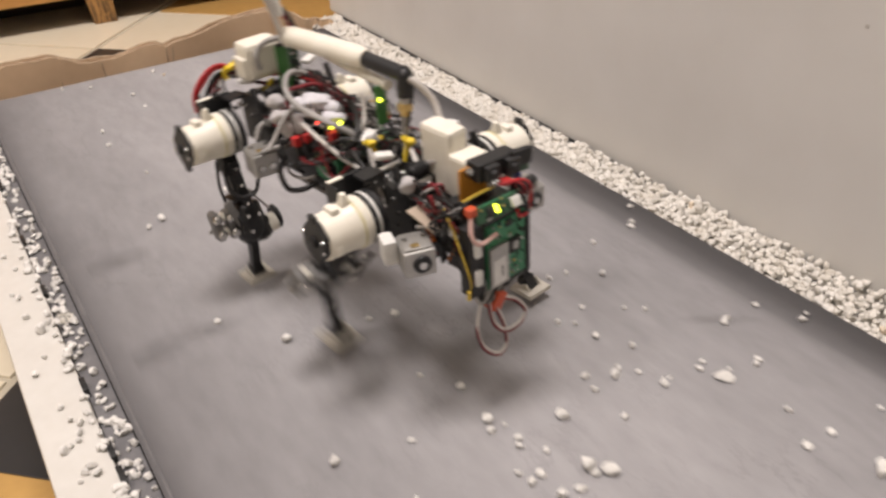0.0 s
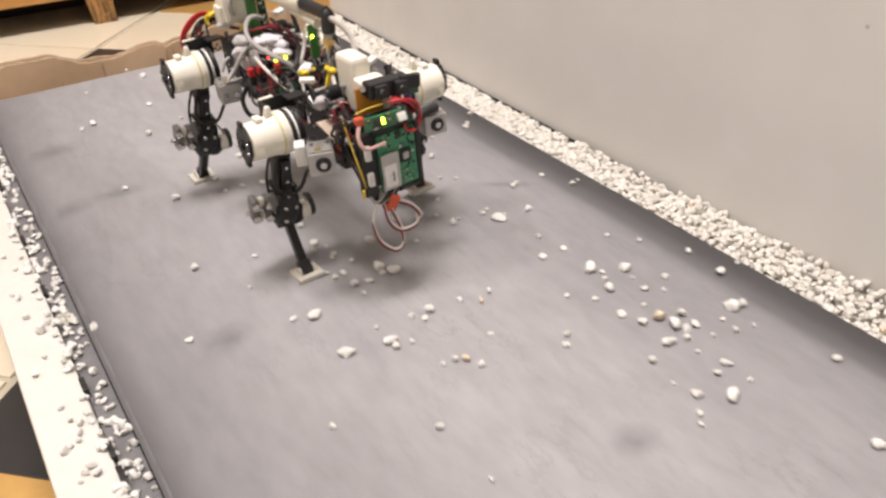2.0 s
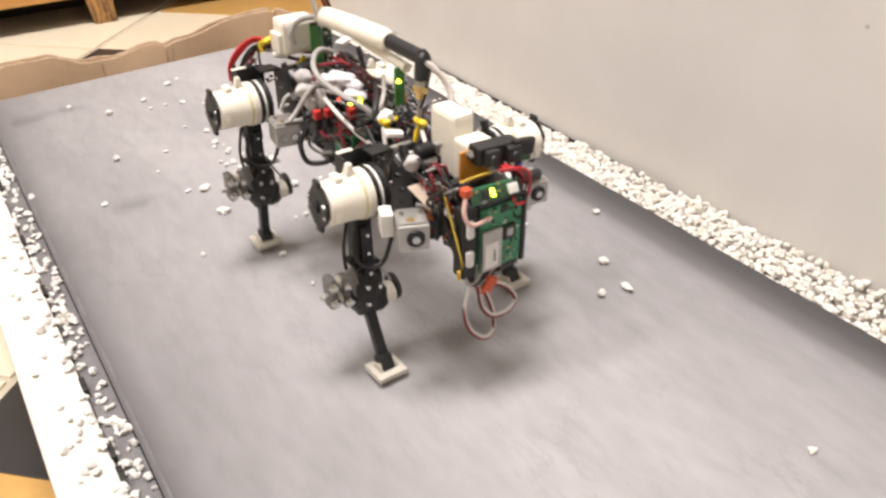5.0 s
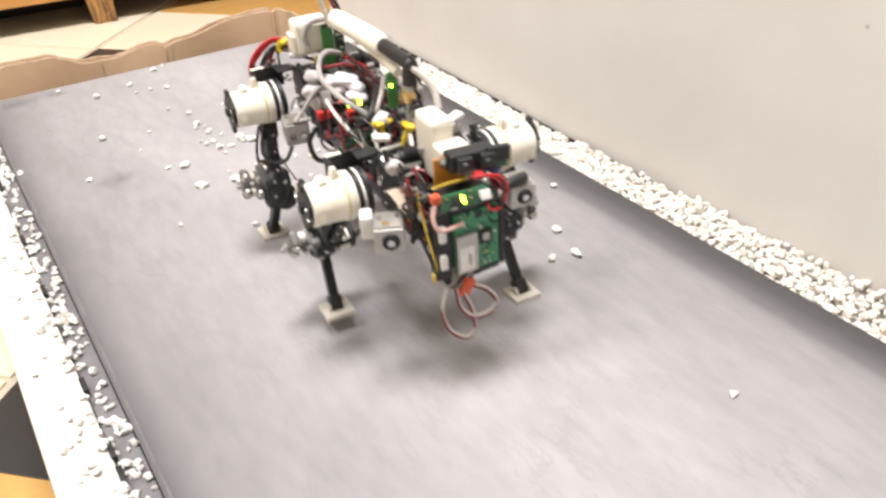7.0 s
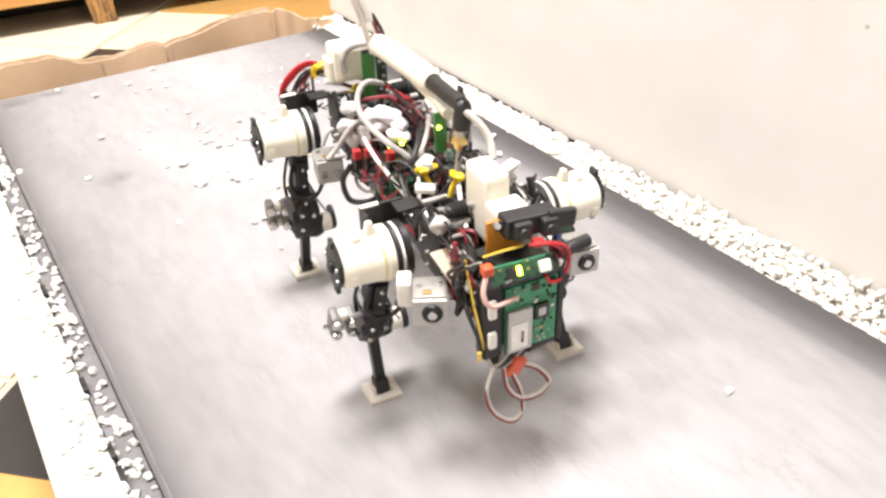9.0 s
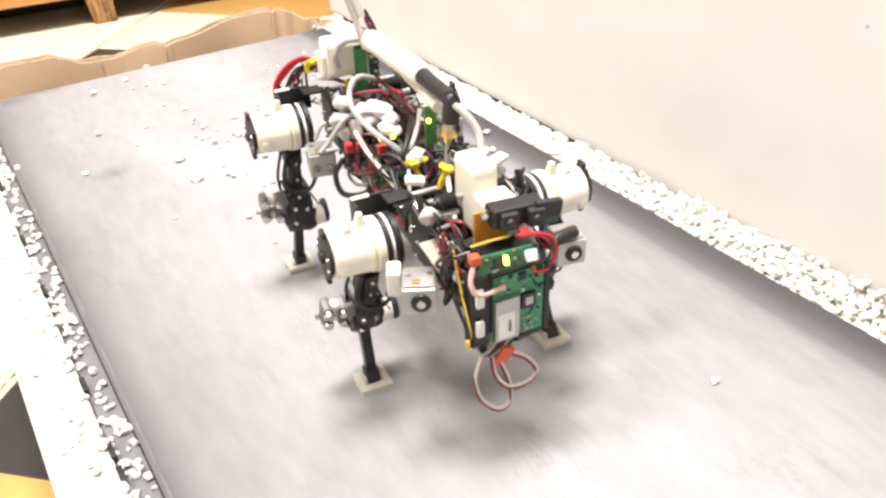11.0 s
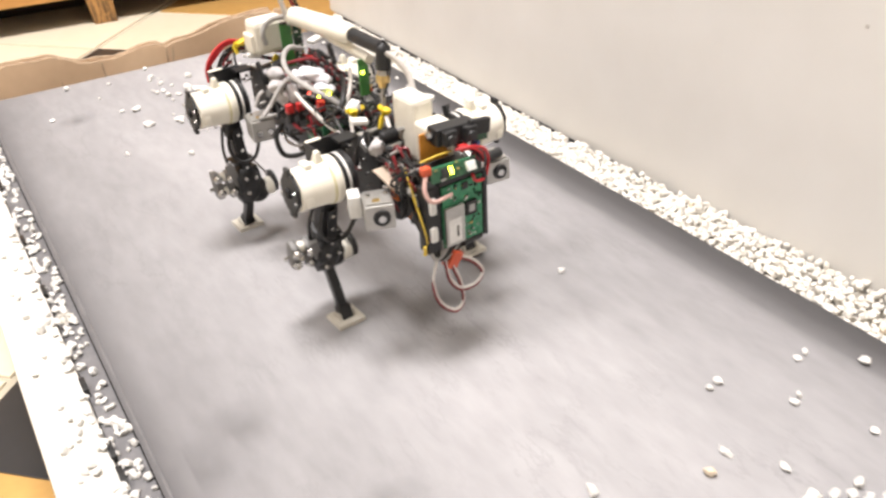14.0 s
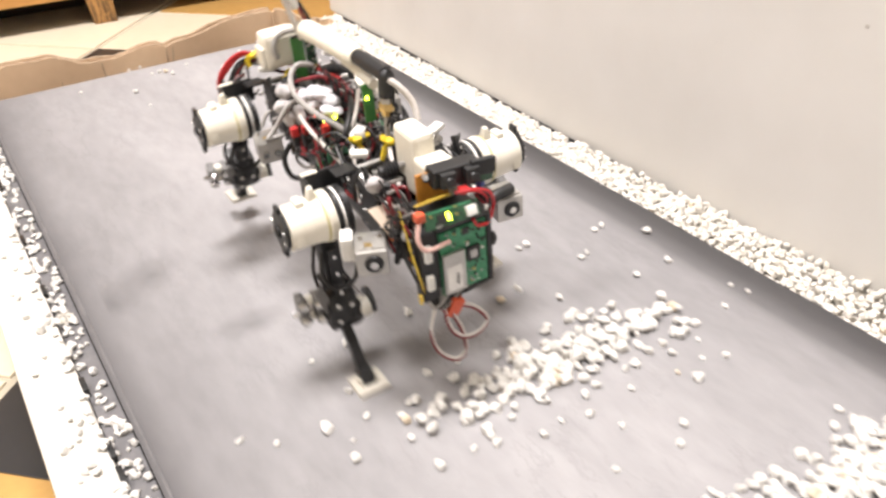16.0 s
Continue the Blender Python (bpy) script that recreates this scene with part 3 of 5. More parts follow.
part("socket", turned([(0, 0.0044), (0.0015, 0.0053), (0.005, 0.0053), (0.0055, 0.0035), (0.009, 0.0032)], pose(0.0000, -0.0465, 0.1868, 0, 95, 0), 8), GOLD, aerial, "brass aerial socket")
part("mast", rod((-0.0006, -0.0465, 0.179), (-0.004, -0.047, 0.148), 0.0020), GREY_W, aerial)
wire("air_tube", [(0.006, 0.070, 0.197), (0.004, 0.03, 0.1945), (0.002, 0.000, 0.1945), (0.000, -0.030, 0.1940)], 0.0036, CREAM, "thin cream tube under the aerial", None, 10)
part("tube_plug", rod((-0.0010, 0.0850, 0.2035), (-0.0045, 0.0885, 0.2065), 0.0030), BLACK, robot)

# cream boxes
bm = box((-0.0300, 0.101, 0.170), (0.0000, 0.122, 0.1985), 0.0045)
box((-0.0330, 0.104, 0.172), (-0.0295, 0.120, 0.188), 0.0015, None, bm)
part("rear_cover", bm, CREAM, robot, "cream plastic rear cover", False)
bm = box((-0.0094, -0.0985, 0.140), (0.0065, -0.0705, 0.1840), 0.0035)
box((-0.0105, -0.1155, 0.140), (0.0105, -0.0975, 0.1705), 0.0025, None, bm)
part("head_cover", bm, CREAM, robot, "stepped cream plastic head cover", False)

# head
head = part("head_board", box((-0.0190, -0.1392, 0.0925), (0.0142, -0.1376, 0.1385), 0.0003), PCB, robot, "green main circuit board", False)
part("shield_can", box((-0.0186, -0.1424, 0.0940), (-0.0030, -0.1394, 0.1235), 0.0008), CAN, head, "silver metal shield can", False)
lab = part("label", box((-0.0168, -0.14275, 0.0965), (-0.0062, -0.1425, 0.1145), 0), PAPER, head, "white paper label")
for k in range(6):
    part("bar", box((-0.0102 - (k % 2) * 0.0004, -0.1431, 0.1005 + k * 0.0015), (-0.0088, -0.1429, 0.1013 + k * 0.0015), 0), CHIP, lab)
part("chip", box((-0.0010, -0.1415, 0.1120), (0.0082, -0.1394, 0.1225), 0.0004), CHIP, head, "black square chip", False)
part("chip_lid", box((0.0012, -0.1418, 0.1145), (0.0060, -0.1416, 0.1200), 0.0002), CAN, head)
part("chip", box((-0.003, -0.1405, 0.1325), (0.002, -0.1394, 0.1375), 0.0003), CHIP, head)
for k in range(70):
    x, z = rng.uniform(-0.0180, 0.0125), rng.uniform(0.0940, 0.1375)
    if x < -0.0015 and z < 0.1245 or (-0.003 < x < 0.0085 and 0.111 < z < 0.1235):
        continue
    part("component", box((x, -0.1400 - rng.uniform(0, 0.0008), z), (x + rng.uniform(0.0008, 0.0022), -0.1393, z + rng.uniform(0.0006, 0.0018)), 0.0001), rng.choice((CHIP, GOLD, ALU, WHITE, CHIP)), head)
part("side_frame", box((-0.0320, -0.139, 0.092), (-0.0210, -0.128, 0.141), 0.001), BLACK, robot, "black head side frame", False)
part("side_frame", box((0.0148, -0.140, 0.090), (0.0185, -0.114, 0.141), 0.001), BLACK, robot, "black head side frame", False)
for z, h in ((0.1290, 0.0060), (0.1075, 0.0055)):
    part("white_plug", box((-0.0305, -0.1425, z - h), (-0.0255, -0.1392, z + h), 0.0012), WHITE, robot)
part("head_core", box((-0.0215, -0.1370, 0.097), (0.0145, -0.105, 0.146), 0.002), CHIP, robot, "", False)
part("bottom_strut", rod((-0.004, -0.139, 0.091), (0.016, -0.133, 0.087), 0.0028), BLACK, robot)
m = pose(-0.0065, -0.1400, 0.1490, -28, 3, 0)
sb = part("light_board", box((-0.0215, -0.0007, -0.0048), (0.0165, 0.0007, 0.0050), 0.0003, m), PCB_DARK, robot, "narrow green board with a yellow light", False)
part("board_light", box((-0.0065, -0.0028, -0.002), (-0.0045, -0.0008, 0.003), 0.0004, m), LED_Y, sb, "glowing yellow light")
part("chip", box((-0.0130, -0.002, -0.003), (-0.0070, -0.0008, 0.003), 0.0003, m), CHIP, sb)
part("chip", box((0.0065, -0.0035, -0.0035), (0.0135, -0.0008, 0.003), 0.0006, m), WHITE, sb, "white plug")
for k in range(18):
    x, z = rng.uniform(-0.021, 0.017), rng.uniform(-0.005, 0.005)
    part("component", box((x, -0.0018, z), (x + rng.uniform(0.0008, 0.002), -0.0007, z + rng.uniform(0.0006, 0.0015)), 0.0001, m), rng.choice((CHIP, GOLD, ALU, CHIP)), sb)
part("board_edge", box((-0.0215, -0.0009, 0.0046), (0.0165, 0.0009, 0.0056), 0.0002, m), PCB, sb)
# black block stands in for the shaded gap between the two boards
part("gap_shade_block", box((-0.021, -0.1400, 0.1405), (0.0145, -0.130, 0.1475), 0.0005), CHIP, robot)
part("orange_plug", box((-0.033, -0.141, 0.1515), (-0.0265, -0.135, 0.1575), 0.0015), ORANGE_P, robot)

part("amber_plate", box((-0.0200, -0.1190, 0.1485), (0.0020, -0.1172, 0.1700), 0.0004), AMBER, robot, "amber circuit board plate", False)
sens = pose(0.0055, -0.1245, 0.1670, 0, 2, -3) @ Matrix.Scale(0.95, 4)
bm = box((-0.0185, -0.004, -0.0065), (0.0150, 0.009, 0.0062), 0.0012, sens)
box((-0.0150, -0.0085, -0.0058), (-0.0040, -0.0035, 0.0050), 0.0015, sens, bm)
box((0.0020, -0.0095, -0.0062), (0.0125, -0.0035, 0.0052), 0.0015, sens, bm)
box((-0.0220, 0.002, -0.0030), (0.0200, 0.0045, 0.0030), 0.0008, sens, bm)
rs = part("range_sensor", bm, BLACK, robot, "black twin-lens distance sensor", False)
for x in (-0.0095, 0.0072):
    part("lens", turned([(0, 0.0034), (0.0012, 0.0028), (0.0015, 0.001)], sens @ pose(x, -0.0085 if x < 0 else -0.0095, -0.001, 0, 0, -90), 18), CHIP, rs)
part("mounting_screw", turned([(0, 0.0022), (0.003, 0.0020)], sens @ pose(-0.0230, 0.001, 0.003, 0, 0, -90), 12), STEEL, rs)
part("sensor_tab", box((0.0070, -0.007, -0.0030), (0.0250, -0.002, 0.0088), 0.0018, sens @ pose(0, 0, 0, 0, 4, 0)), BLACK, rs, "black rounded tab", False)
part("sensor_board", box((0.0140, -0.0052, -0.0090), (0.0235, -0.0036, 0.0018), 0.0003, sens), PCB_DARK, rs)
part("red_plug", box((-0.004, -0.012, -0.0105), (0.003, -0.006, -0.0068), 0.0008, sens), RED_P, rs)
part("grip", tube([(0.034, -0.112, 0.1270), (0.042, -0.110, 0.1300), (0.055, -0.108, 0.1300)], 0.0040, 10, 5), BLACK, robot, "black rubber sleeve")

# leads round the head
wire("red_lead", [(-0.002, -0.133, 0.1590), (0.006, -0.137, 0.1600), (0.014, -0.138, 0.1580), (0.021, -0.137, 0.1520), (0.023, -0.136, 0.1420), (0.017, -0.139, 0.1345), (0.008, -0.141, 0.1360), (0.004, -0.143, 0.1430)], 0.0011, RED_B)
wire("red_lead", [(0.002, -0.132, 0.1580), (0.012, -0.135, 0.1560), (0.020, -0.134, 0.1480), (0.021, -0.133, 0.1380)], 0.0010, RED_B)
wire("red_lead", [(0.012, -0.133, 0.1530), (0.018, -0.134, 0.1440), (0.022, -0.132, 0.1370), (0.028, -0.124, 0.1330)], 0.0010, RED_W)
wire("black_lead", [(0.014, -0.132, 0.1560), (0.021, -0.134, 0.1480), (0.020, -0.133, 0.1340)], 0.0012, BLACK_W)
part("white_plug", box((-0.003, -0.003, -0.0028), (0.003, 0.003, 0.0028), 0.0008, pose(0.0155, -0.1345, 0.1425, 10, 20, 30)), WHITE, robot)
part("blue_plug", box((-0.0022, -0.002, -0.0018), (0.0022, 0.002, 0.0018), 0.0005, pose(0.0185, -0.1290, 0.1560, 0, 10, 20)), BLUE_P, robot, "small blue plug")
part("loom_block", box((-0.004, -0.004, -0.009), (0.004, 0.004, 0.009), 0.0015, pose(0.0225, -0.1250, 0.1400, 0, 8, 0)), BLACK, robot)
part("side_pulley", turned([(-0.003, 0.0055), (0.003, 0.0055)], pose(0.0330, -0.112, 0.1010, 0, 20, 60), 10), BLACK, robot)
wire("pink_lead", [(-0.0305, -0.139, 0.1530), (-0.0345, -0.143, 0.1430), (-0.0300, -0.145, 0.1350), (-0.0130, -0.142, 0.1335)], 0.0015, PINK_W, "pale pink lead")
wire("yellow_lead", [(-0.027, -0.128, 0.1560), (-0.016, -0.131, 0.1585), (-0.004, -0.131, 0.1580)], 0.0007, YELLOW_W)
for k, (dx, mt) in enumerate(((0.003, YELLOW_W), (0.0042, BLACK_W), (0.001, BLACK_W), (0.005, RED_W), (0.0005, BLACK_W))):
    wire("hanging_lead", [(-0.036 + dx, -0.118, 0.150), (-0.0385 + dx * 1.3, -0.132 + 0.002 * k, 0.128), (-0.036 + dx, -0.138, 0.108), (-0.032 + dx * 0.6, -0.136, 0.092)], 0.0007, mt)
part("yellow_sleeve", rod((-0.035, -0.139, 0.100), (-0.0345, -0.138, 0.093), 0.0013), YELLOW_W, robot)
for k in range(5):
    wire("knotted_lead", [(-0.030 + 0.004 * k, -0.136, 0.096), (-0.028 + 0.002 * k, -0.140, 0.088 - 0.001 * k), (-0.022 + 0.003 * k, -0.140, 0.088), (-0.012 + 0.004 * k, -0.137, 0.095)], 0.0013, rng.choice((BLACK_W, BLACK_W, GREY_W)))
part("orange_plug", box((-0.004, -0.0040, -0.0075), (0.005, 0.0040, 0.0065), 0.0012, pose(-0.013, -0.139, 0.0825, 8, 28, 0)), ORANGE_P, robot, "orange battery plug")
loops = ([(-0.026, -0.139, 0.086), (-0.0315, -0.141, 0.070), (-0.028, -0.143, 0.054), (-0.017, -0.144, 0.0425), (-0.009, -0.144, 0.046), (-0.0095, -0.143, 0.062), (-0.016, -0.141, 0.082)],
         [(-0.020, -0.140, 0.085), (-0.018, -0.142, 0.069), (-0.010, -0.144, 0.0585), (0.002, -0.145, 0.058), (0.0085, -0.145, 0.0655), (0.002, -0.143, 0.0765), (-0.008, -0.141, 0.083)])
for lp in loops:
    wire("servo_lead", lp, 0.0011, WHITE_W, "flat red and white servo lead", None, 8)
    wire("servo_lead", [(x - 0.0005, y - 0.0003, z - 0.0016) for x, y, z in lp], 0.0009, RED_W, "flat red and white servo lead")
    wire("servo_lead", [(x - 0.0005, y + 0.0008, z - 0.0026) for x, y, z in lp], 0.0006, BLACK_W, "flat red and white servo lead")

# cable runs over the trunk
wire("grey_cable", [(-0.0077, 0.0638, 0.1810), (-0.0190, 0.0600, 0.1860), (-0.0272, 0.0553, 0.1840), (-0.0322, 0.0477, 0.1780), (-0.0347, 0.0332, 0.1740), (-0.0331, 0.0178, 0.1710), (-0.0296, -0.0007, 0.1680), (-0.0232, -0.0076, 0.1630), (-0.0186, -0.0108, 0.1580)], 0.0021, GREY_W, "thick grey cable", None, 9)
wire("grey_cable", [(-0.0602, 0.0383, 0.1460), (-0.0524, 0.0399, 0.1520), (-0.0459, 0.0397, 0.1600), (-0.0392, 0.0408, 0.1660), (-0.0312, 0.0445, 0.1660)], 0.0018, GREY_W, "grey cable", None, 8)
wire("grey_cable", [(-0.0572, 0.0597, 0.1460), (-0.0521, 0.0609, 0.1540), (-0.0474, 0.0618, 0.1560)], 0.0016, GREY_W, "grey cable", None, 8)
wire("white_lead", [(-0.0384, 0.0215, 0.1640), (-0.0385, 0.0124, 0.1610), (-0.0377, 0.0008, 0.1570), (-0.0351, -0.0067, 0.1520), (-0.0334, -0.0182, 0.1480), (-0.0307, -0.0336, 0.1440)], 0.0015, WHITE_W, "pale lead", None, 8)
wire("black_sheath", [(0.0044, 0.0282, 0.1680), (-0.0028, 0.0091, 0.1680), (-0.0131, -0.0085, 0.1650), (-0.0207, -0.0158, 0.1580), (-0.0244, -0.0101, 0.1500)], 0.0021, BLACK_W, "thick black cable sheath", None, 9)
wire("pale_strip", [(0.0041, 0.0088, 0.1760), (-0.0024, -0.0024, 0.1720), (-0.0094, -0.0109, 0.1660), (-0.0133, -0.0118, 0.1600)], 0.0015, WHITE_W, "pale flat cable", None, 8)
wire("red_lead", [(-0.0267, 0.0552, 0.1760), (-0.0174, 0.0518, 0.1770), (-0.0081, 0.0487, 0.1770), (-0.0046, 0.0418, 0.1760)], 0.0014, RED_W, "red power lead", None, 8)
part("white_plate", box((-0.006, -0.004, -0.0006), (0.006, 0.004, 0.0006), 0.0003, pose(-0.0117, -0.0172, 0.1580, 10, -20, 30)), WHITE, robot)
part("small_board", box((-0.0035, -0.0008, -0.010), (0.0035, 0.0008, 0.004), 0.0003, pose(-0.0283, -0.0030, 0.1420)), PCB, robot, "small green board")
wire("grey_cable", [(-0.0221, 0.1000, 0.1795), (-0.0238, 0.1000, 0.1886), (-0.0205, 0.1000, 0.1948), (-0.0140, 0.0950, 0.2003), (-0.0049, 0.0900, 0.2010), (0.0004, 0.0850, 0.1992)], 0.0022, GREY_W, "grey cable over the rear cover", None, 8)
wire("white_hose", [(0.0013, -0.0500, 0.2039), (0.0057, -0.0530, 0.1998), (0.0104, -0.0570, 0.1931), (0.0128, -0.0610, 0.1861), (0.0121, -0.0660, 0.1772)], 0.0023, WHITE_W, "white hose", None, 9)
wire("white_lead", [(-0.0063, -0.0560, 0.1597), (-0.0092, -0.0640, 0.1547), (-0.0128, -0.0750, 0.1497), (-0.0156, -0.0850, 0.1462)], 0.0016, WHITE_W, "pale lead", None, 8)
for k in range(3):
    wire("red_lead", [(-0.0650 + 0.002 * k, 0.135, 0.148), (-0.0640 + 0.0015 * k, 0.136, 0.160), (-0.0570 + 0.002 * k, 0.136, 0.1705 - 0.001 * k), (-0.0460 + 0.001 * k, 0.136, 0.1775 - 0.0012 * k), (-0.0350, 0.134, 0.1780 - 0.0012 * k), (-0.020, 0.122, 0.169), (0.000, 0.098, 0.168), (0.012, 0.060, 0.166)], 0.0012, RED_B, "red power lead")
for k in range(6):
    wire("black_lead", [(-0.0600 + 0.004 * k, 0.128, 0.146), (-0.0560 + 0.0035 * k, 0.133, 0.158 + 0.002 * k), (-0.0450 + 0.003 * k, 0.134, 0.1715 - 0.001 * k), (-0.030, 0.130, 0.1730 - 0.001 * k), (-0.018, 0.112, 0.164), (0.000, 0.090, 0.164 - 0.001 * k), (0.004 + 0.003 * k, 0.020, 0.158)], 0.0010, (BLACK_W, BLACK_W, RED_W, BLACK_W, WHITE_W, BLACK_W)[k])
# twisted harness along the near side
TWISTS = ([(-0.0475, 0.0105, 0.1400), (-0.0402, 0.0006, 0.1430), (-0.0329, -0.0069, 0.1460), (-0.0255, -0.0138, 0.1500), (-0.0164, -0.0210, 0.1540)],
          [(-0.0292, 0.1350, 0.1700), (-0.0240, 0.1250, 0.1647), (-0.0194, 0.1120, 0.1648), (-0.0155, 0.1000, 0.1657)],
          [(-0.0027, 0.0614, 0.1800), (-0.0026, 0.0464, 0.1780), (-0.0018, 0.0316, 0.1760), (0.0007, 0.0205, 0.1720), (0.0045, 0.0180, 0.1680)],
          [(-0.0007, 0.0596, 0.1760), (0.0007, 0.0417, 0.1740), (0.0016, 0.0272, 0.1720), (0.0035, 0.0195, 0.1680)],
          [(-0.0052, 0.0565, 0.1730), (-0.0034, 0.0384, 0.1720), (-0.0012, 0.0282, 0.1680), (0.0004, 0.0227, 0.1640)],
          [(-0.0615, 0.1320, 0.1616), (-0.0595, 0.1320, 0.1538), (-0.0523, 0.1300, 0.1581), (-0.0439, 0.1300, 0.1633)])
for n, run in enumerate(TWISTS):
    line = curve_points(run, 8)
    for k, mt in enumerate((RED_W, BLACK_W, BLACK_W)):
        pts = []
        for i, p in enumerate(line):
            a = i * 1.05 + k * 2.09 + n
            pts.append(p + Vector((0.0010 * math.cos(a), 0.0004 * math.cos(a), 0.0010 * math.sin(a))))
        part("twisted_lead", tube(pts, 0.0007, 6, 2), mt, robot, "twisted red and black lead")
wire("black_chain", [(0.0000, -0.0500, 0.2128), (0.0040, -0.0500, 0.2077), (0.0054, -0.0500, 0.1998), (0.0037, -0.0500, 0.1890), (0.0009, -0.0500, 0.1795), (-0.0031, -0.0500, 0.1717)], 0.0008, BLACK_W, "thin black chain")
wire("black_loop", [(-0.040, 0.052, 0.130), (-0.048, 0.050, 0.120), (-0.046, 0.046, 0.106), (-0.036, 0.040, 0.104), (-0.026, 0.036, 0.108)], 0.0021, BLACK_W, "thick black cable loop", None, 9)
wire("black_loop", [(-0.0423, -0.0720, 0.1389), (-0.0413, -0.0720, 0.1506), (-0.0377, -0.0720, 0.1573), (-0.0315, -0.0720, 0.1582), (-0.0263, -0.0720, 0.1500), (-0.0256, -0.0720, 0.1398), (-0.0300, -0.0720, 0.1330)], 0.0011, BLACK_W, "thin black cable loop")
palette = (BLACK_W, BLACK_W, BLACK_W, BLACK_W, RED_W, BLACK_W, BLACK_W, RED_W, BLACK_W, GREY_W, BLACK_W, BLACK_W, BLACK_W)
for k in range(190):
    y0 = rng.uniform(-0.03, 0.11)
    x0 = rng.uniform(-0.034, 0.030)
    z0 = rng.uniform(0.136, 0.154)
    L = rng.uniform(0.020, 0.055) * rng.choice((-1, 1))
    top = rng.uniform(0.140, 0.160)
    x1, y1 = x0 + rng.uniform(-0.022, 0.022), max(-0.045, min(0.128, y0 + L))
    x1 = max(-0.036, min(0.034, x1))
    wire("lead", [(x0, y0, z0), (x0 + rng.uniform(-0.006, 0.006), y0 + L * 0.25, top), ((x0 + x1) / 2, (y0 + y1) / 2, top + rng.uniform(-0.006, 0.004)), (x1, y1, rng.uniform(0.136, 0.152))],
         rng.uniform(0.0005, 0.0011), rng.choice(palette))
for k in range(16):
    x, y = -rng.uniform(0.020, 0.034), rng.uniform(-0.10, -0.07)
    wire("lead", [(x, y, 0.145), (x * 1.1, y - 0.015, rng.uniform(0.135, 0.16)), (x * 1.05, y - 0.03, rng.uniform(0.12, 0.15)), (x * 0.9, -0.135, rng.uniform(0.095, 0.13))], 0.0008, rng.choice((BLACK_W, RED_W, BLACK_W, BLACK_W, GREY_W, BLACK_W)))
for k in range(34):
    x, y, z = rng.uniform(-0.037, -0.024), rng.uniform(-0.124, -0.085), rng.uniform(0.120, 0.152)
    wire("lead", [(x, y, z), (x + rng.uniform(-0.008, 0.008), y - 0.008, z + rng.uniform(-0.008, 0.008)), (x + rng.uniform(-0.008, 0.010), y + rng.uniform(-0.010, 0.004), z - rng.uniform(0.004, 0.014)),
                  (x + rng.uniform(-0.004, 0.012), y + rng.uniform(-0.012, 0.012), z - rng.uniform(0.010, 0.022))], rng.uniform(0.0006, 0.0013), rng.choice((BLACK_W, BLACK_W, BLACK_W, RED_W, BLACK_W, GREY_W, BLACK_W, BLACK_W, ORANGE_W, WHITE_W)))
for k in range(26):
    y = rng.uniform(-0.03, 0.10)
    side = rng.choice((-1, -1, 1))
    L = rng.uniform(0.02, 0.05)
    z = rng.uniform(0.112, 0.142)
    wire("side_lead", [(side * 0.030, y, z), (side * rng.uniform(0.032, 0.037), y - L * 0.3, z + rng.uniform(-0.006, 0.008)), (side * rng.uniform(0.032, 0.038), y - L * 0.7, z + rng.uniform(-0.008, 0.006)), (side * 0.030, max(-0.05, y - L), z + rng.uniform(-0.006, 0.006))],
         rng.uniform(0.0008, 0.0016), rng.choice((BLACK_W, BLACK_W, GREY_W, BLACK_W, RED_W)))
for k in range(18):
    z, x = 0.166 + 0.0014 * k, rng.uniform(-0.0015, 0.0035)
    part("component", box((x, 0.0870, z), (x + rng.uniform(0.001, 0.003), 0.0884, z + rng.uniform(0.0008, 0.0018)), 0.0001), rng.choice((CHIP, GOLD, ALU, WHITE, PCB_DARK)), robot)
for k in range(40):
    x, y, z = rng.uniform(-0.034, 0.032), rng.uniform(-0.03, 0.11), rng.uniform(0.128, 0.158)
    s = rng.uniform(0.0018, 0.0048)
    part("plug", box((-s, -s * 1.5, -s * 0.7), (s, s * 1.5, s * 0.7), 0.0005, pose(x, y, z, rng.uniform(-40, 40), rng.uniform(-40, 40), rng.uniform(0, 180))), rng.choice((BLACK, BLACK, CHIP, GREYLINK, BLACK, GREYLINK, ALU, CHIP)), robot)
for c, r in (((-0.012, -0.100, 0.125), 0.008), ((-0.030, -0.098, 0.128), 0.006), ((0.024, -0.095, 0.130), 0.007)):
    part("motor_body", turned([(0, r * 0.8), (0.001, r), (0.016, r), (0.018, r * 0.5)], pose(*c, 0, 40, 0), 18), ALU, robot)
